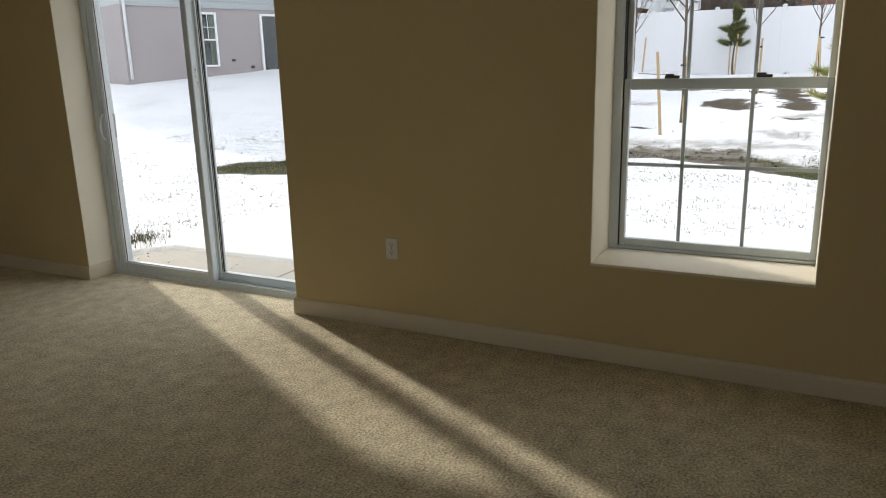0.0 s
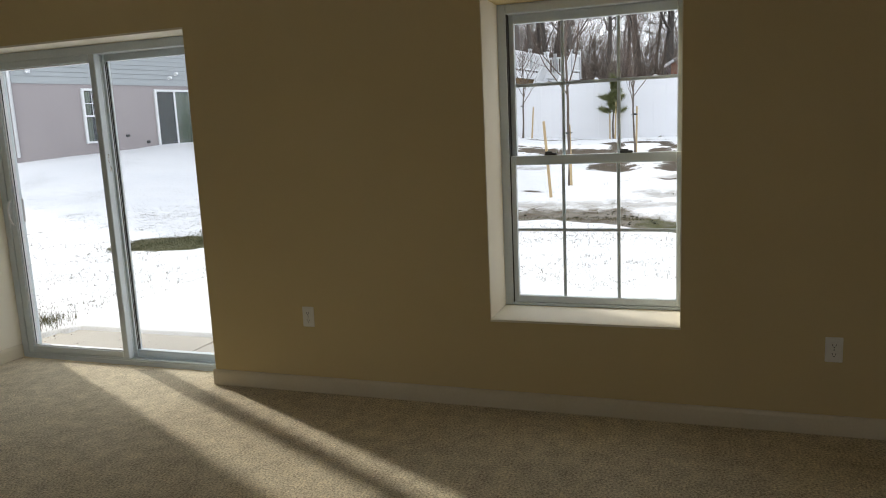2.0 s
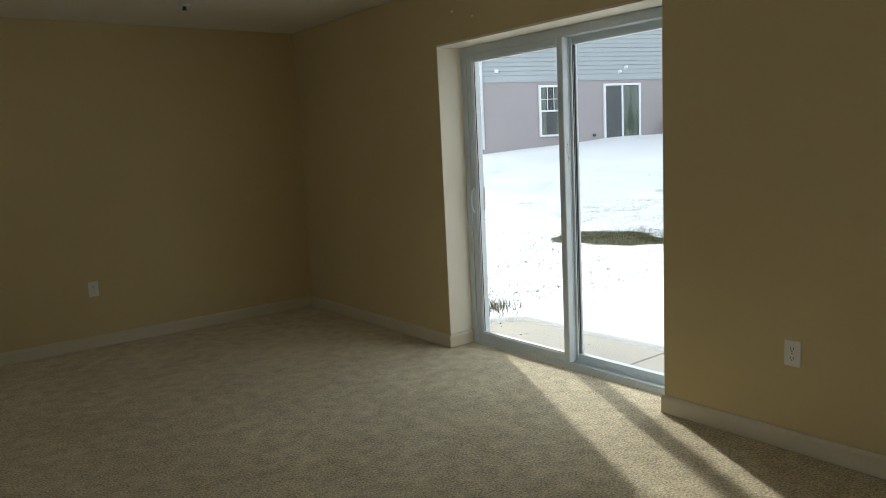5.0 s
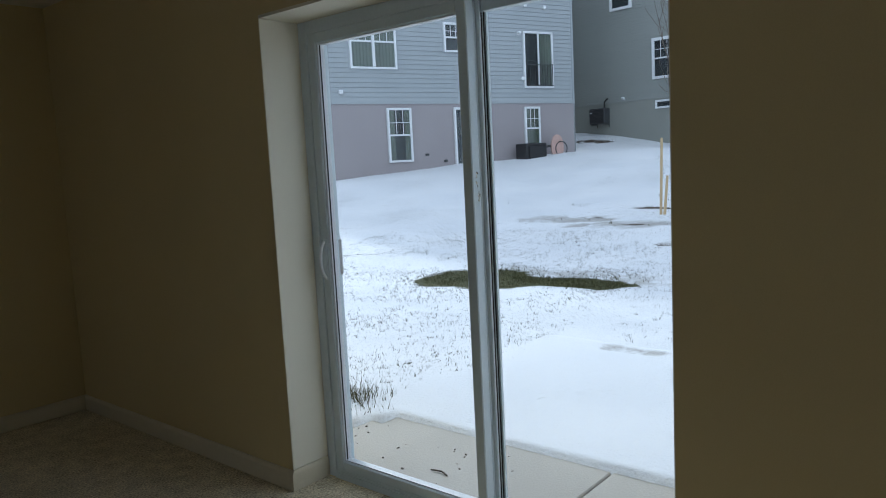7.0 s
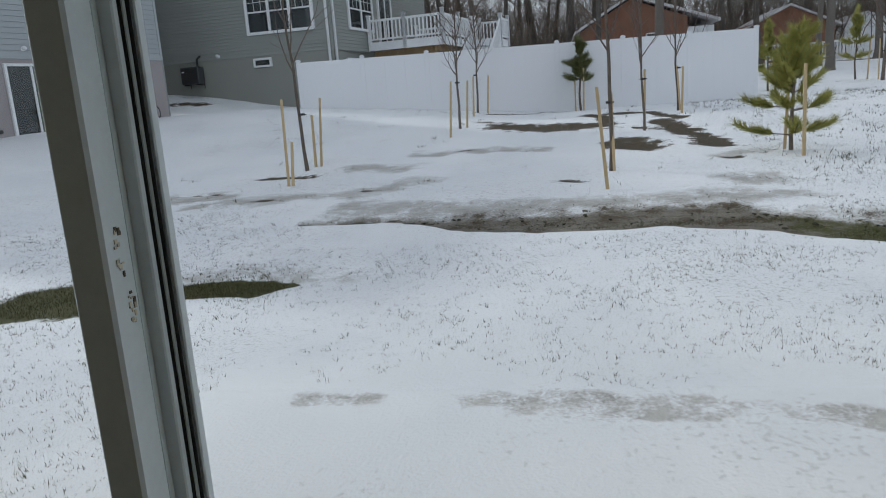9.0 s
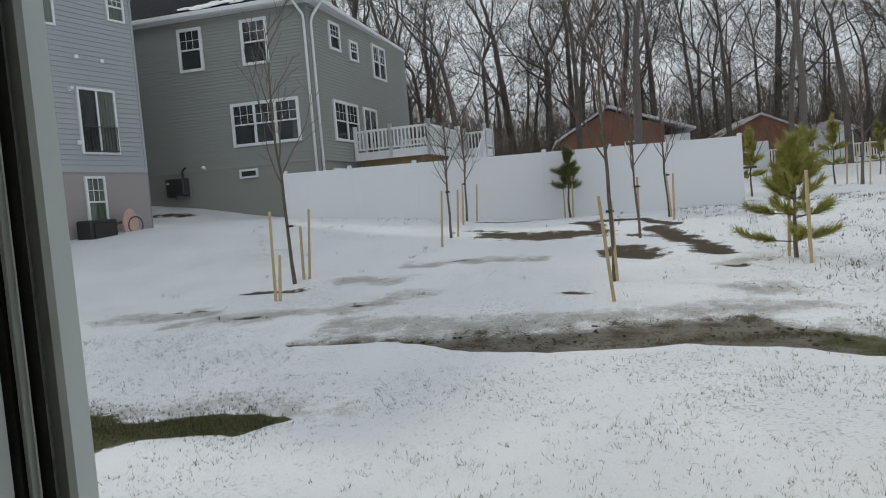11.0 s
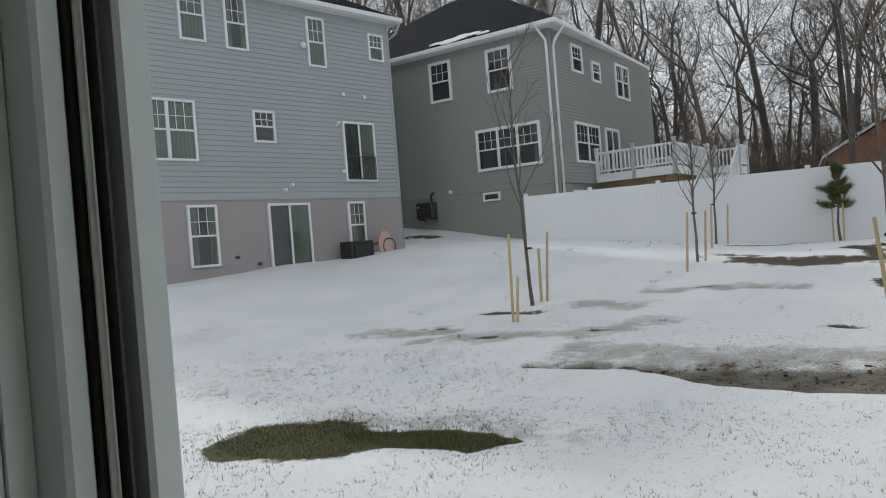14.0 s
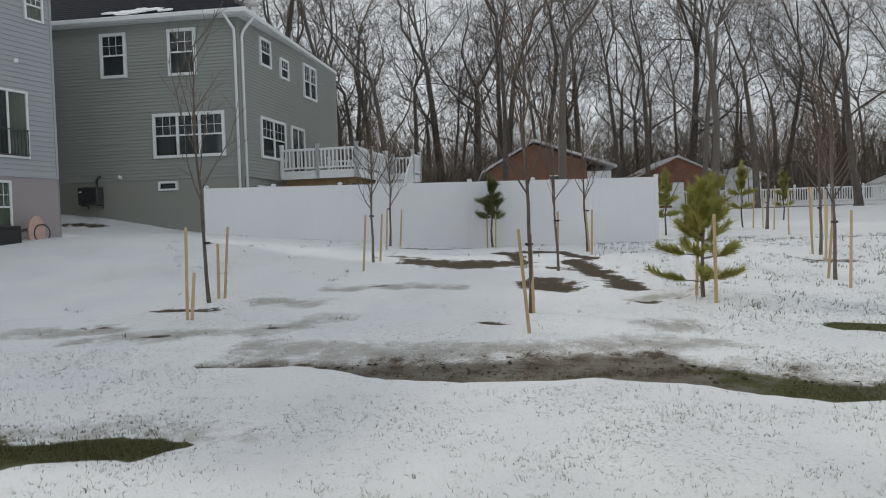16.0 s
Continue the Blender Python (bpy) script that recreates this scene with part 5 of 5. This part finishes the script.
def shed(x, y, w, d, h, rise, wall, label, name="shed"):
    s = thing(name, label, "shed", Matrix.Translation((x, y, ground_height(x, y))))
    bm = bmesh.new()
    prof = [(-w / 2, -0.3), (-w / 2, h), (0, h + rise), (w / 2, h), (w / 2, -0.3)]
    a = [bm.verts.new((0, yy, z)) for yy, z in prof]
    b = [bm.verts.new((d, yy, z)) for yy, z in prof]
    bm.faces.new(a), bm.faces.new(b)
    for i in range(5):
        j = (i + 1) % 5
        bm.faces.new((a[i], a[j], b[j], b[i]))
    bmesh.ops.recalc_face_normals(bm, faces=bm.faces)
    part("wall", bm, wall, s)
    for sgn in (-1, 1):
        bm = bmesh.new()
        q = []
        for xx in (-0.3, d + 0.3):
            q.append([bm.verts.new((xx, yy * sgn, z)) for yy, z in ((w / 2 + 0.35, h - 0.28 * rise), (0, h + rise + 0.02), (0, h + rise + 0.16), (w / 2 + 0.35, h - 0.28 * rise + 0.14))])
        for i in range(4):
            j = (i + 1) % 4
            bm.faces.new((q[0][i], q[0][j], q[1][j], q[1][i]))
        bm.faces.new(q[0]), bm.faces.new(q[1])
        bmesh.ops.recalc_face_normals(bm, faces=bm.faces)
        part("roof", bm, M_SNOWROOF, s)
    part("door", boxes(((-0.04, -0.45, 0), (0, 0.45, min(h, 1.9))), bevel=0.01), M_WHITE, s)


shed(56, -16.2, 6.0, 6, 2.6, 1.2, M_BRICK, "small brown house with a snow-dusted roof", "cottage")
shed(55, -34.6, 4.2, 4, 1.6, 0.8, M_WHITE, "small white garden shed by the woods")
shed(62, -23.5, 3.0, 4, 2.4, 0.6, M_WHITE, "white outbuilding among bare trees")


def picket_fence():
    f = thing("picket_fence", "far white picket fence along the wood's edge", "fence", Matrix.Translation((52, -13.6, 0)))
    n = 0
    y = 0.0
    while y > -14.5:
        z = ground_height(52, -13.6 + y)
        part("post", boxes(((-0.06, y - 0.06, z - 0.2), (0.06, y + 0.06, z + 1.45)), bevel=0.01), M_WHITE, f)
        bm = boxes(((-0.03, y - 2.3, z + 1.15), (0.03, y - 0.1, z + 1.25)), ((-0.03, y - 2.3, z + 0.25), (0.03, y - 0.1, z + 0.35)))
        for i in range(12):
            c = y - 0.2 - i * 0.18
            add_box(bm, (-0.02, c - 0.04, z + 0.3), (0.02, c + 0.04, z + 1.2))
        part("picket_panel", bm, M_WHITE, f)
        y -= 2.4


picket_fence()


# ---- outdoors: grass and litter ----
def grass_blades():
    rng = random.Random(21)
    v, f = [], []

    def blade(x, y, h, w):
        z = ground_height(x, y) - 0.012
        a = rng.uniform(0, 6.28)
        s = Vector((math.cos(a), math.sin(a), 0)) * w
        k = len(v)
        p = Vector((x, y, z))
        v.extend((p - s, p + s, p + Vector((rng.uniform(-0.6, 0.6) * h, rng.uniform(-0.6, 0.6) * h, h))))
        f.append((k, k + 1, k + 2))

    made = 0
    while made < 62000:
        x, y = 1.2 + 11 * rng.random() ** 1.2, rng.uniform(-6, 9)
        if x < 3.3 + 0.9 * noise.noise(Vector((x * 0.4, y * 0.9, 7))) and y < 2.4:
            continue
        if x > (6.9 if y < 3.4 else 9.0) and y > -2.5 and rng.random() < 0.9:
            continue
        if noise.noise(Vector((x * 1.1, y * 1.1, 1))) + 0.6 * noise.noise(Vector((x * 4, y * 4, 6))) < rng.uniform(-0.5, 0.75):
            continue
        tall = 1.0 if rng.random() < 0.85 else 1.45
        for _ in range(rng.randint(2, 5)):
            blade(x + rng.uniform(-0.018, 0.018), y + rng.uniform(-0.018, 0.018), rng.uniform(0.016, 0.04) * tall, rng.uniform(0.0016, 0.0033))
            made += 1
    made = 0
    while made < 9000:
        x, y = 9 + 14 * rng.random(), -13 + 21 * rng.random()
        if y > -3 and (x < 14.5 or rng.random() < 0.5) and rng.random() < 0.93:
            continue
        if noise.noise(Vector((x * 0.8, y * 0.8, 1))) + 0.7 * noise.noise(Vector((x * 3, y * 3, 6))) < rng.uniform(0.0, 0.9) - (0.35 if y < -3 else 0):
            continue
        for _ in range(rng.randint(2, 6)):
            blade(x + rng.uniform(-0.06, 0.06), y + rng.uniform(-0.06, 0.06), rng.uniform(0.03, 0.085), rng.uniform(0.004, 0.008))
            made += 1
    for _ in range(520):
        blade(1.12 + rng.gauss(0, 0.13), 2.62 + rng.gauss(0, 0.13), rng.uniform(0.03, 0.1), rng.uniform(0.002, 0.004))
    for cx, cy, sx, sy, n in ((1.45, 2.85, 0.45, 0.4, 420), (2.4, 3.0, 0.8, 0.8, 420), (0.75, 2.72, 0.35, 0.25, 380), (5.34, 4.8, 0.54, 0.78, 3600), (5.55, 3.6, 0.22, 0.8, 2000), (6.62, -4.0, 0.3, 2.0, 3500), (7.3, -1.0, 0.12, 1.2, 900)):
        for _ in range(n):
            a, q = rng.uniform(0, 6.28), rng.random() ** 0.5
            blade(cx + sx * q * math.cos(a), cy + sy * q * math.sin(a), rng.uniform(0.012, 0.035), rng.uniform(0.0015, 0.0035))
    tagged(new("grass", from_lists("grass", v, f, M_GRASS, False)), "dry winter grass blades poking through thin snow", "grass", "", "stuff")


grass_blades()


def litter():
    rng = random.Random(31)
    bm = bmesh.new()
    for _ in range(30):
        x, y, s = rng.uniform(0.35, 0.98), 0.9 + 1.35 * rng.random() ** 0.6, rng.uniform(0.003, 0.009)
        m = Matrix.Translation((x, y, -0.069 + s * 0.3)) @ pose(0, 0, 0, rng.uniform(-20, 20), rng.uniform(-20, 20), rng.uniform(0, 360)) @ Matrix.Diagonal((s * rng.uniform(0.7, 2.2), s, s * 0.5, 1))
        bmesh.ops.create_icosphere(bm, subdivisions=1, radius=1, matrix=m)
    tagged(part("leaf_litter", bm, M_BARK), "dark leaf crumbs scattered on the concrete patio", "litter", "", "stuff")


litter()


def clods():
    """Wet clumps of turf and leaves along the melt stream and round the planting holes."""
    rng = random.Random(77)
    bm = bmesh.new()
    spots = []
    for _ in range(260):
        y = rng.uniform(-5.0, 2.2)
        near, far = float(np.interp(y, STREAM_Y, STREAM_LOW)), float(np.interp(y, STREAM_Y, STREAM_MUD))
        spots.append((near + (far - near) * rng.uniform(0.25, 1.15), y, rng.uniform(0.005, 0.014) * (1.8 if rng.random() < 0.15 else 1)))
    for cx, cy, rx, ry in ((11.74, 5.0, 0.15, 0.45), (10.1, 0.15, 0.14, 0.2), (10.6, 6.1, 0.06, 0.5), (10.38, 3.2, 0.1, 0.25), (13.4, 2.15, 0.1, 0.3), (12.88, 0.85, 0.1, 0.2), (9.8, 4.7, 0.06, 0.2), (6.12, 3.57, 0.02, 0.08)):
        for _ in range(26):
            spots.append((cx + rng.gauss(0, rx * 0.6), cy + rng.gauss(0, ry * 0.6), rng.uniform(0.008, 0.024)))
    for x, y, r in spots:
        m = Matrix.Translation((x, y, ground_height(x, y) - 0.045 + r * 0.5)) @ pose(0, 0, 0, 0, 0, rng.uniform(0, 360)) @ Matrix.Diagonal((r * rng.uniform(0.6, 1.2), r * rng.uniform(0.9, 2.2), r * rng.uniform(0.3, 0.6), 1))
        made = bmesh.ops.create_icosphere(bm, subdivisions=1, radius=1, matrix=m)
        for v in made["verts"]:
            v.co += Vector((rng.uniform(-1, 1), rng.uniform(-1, 1), rng.uniform(-1, 1))) * r * 0.35
    tagged(part("turf_clods", bm, M_CLOD), "dark wet clumps of turf and leaves in the slush", "debris", "", "stuff")


M_CLOD = surface("wet_turf", (0.014, 0.013, 0.008), (0.06, 0.056, 0.028), 12, 0.85, 0.3, 60)
clods()
twig = tagged(pipe("twig", [(0.62, 1.5, -0.062), (0.63, 1.44, -0.06), (0.61, 1.39, -0.063)], 0.0042, M_BARK, None), "short brown twig lying on the patio", "twig")
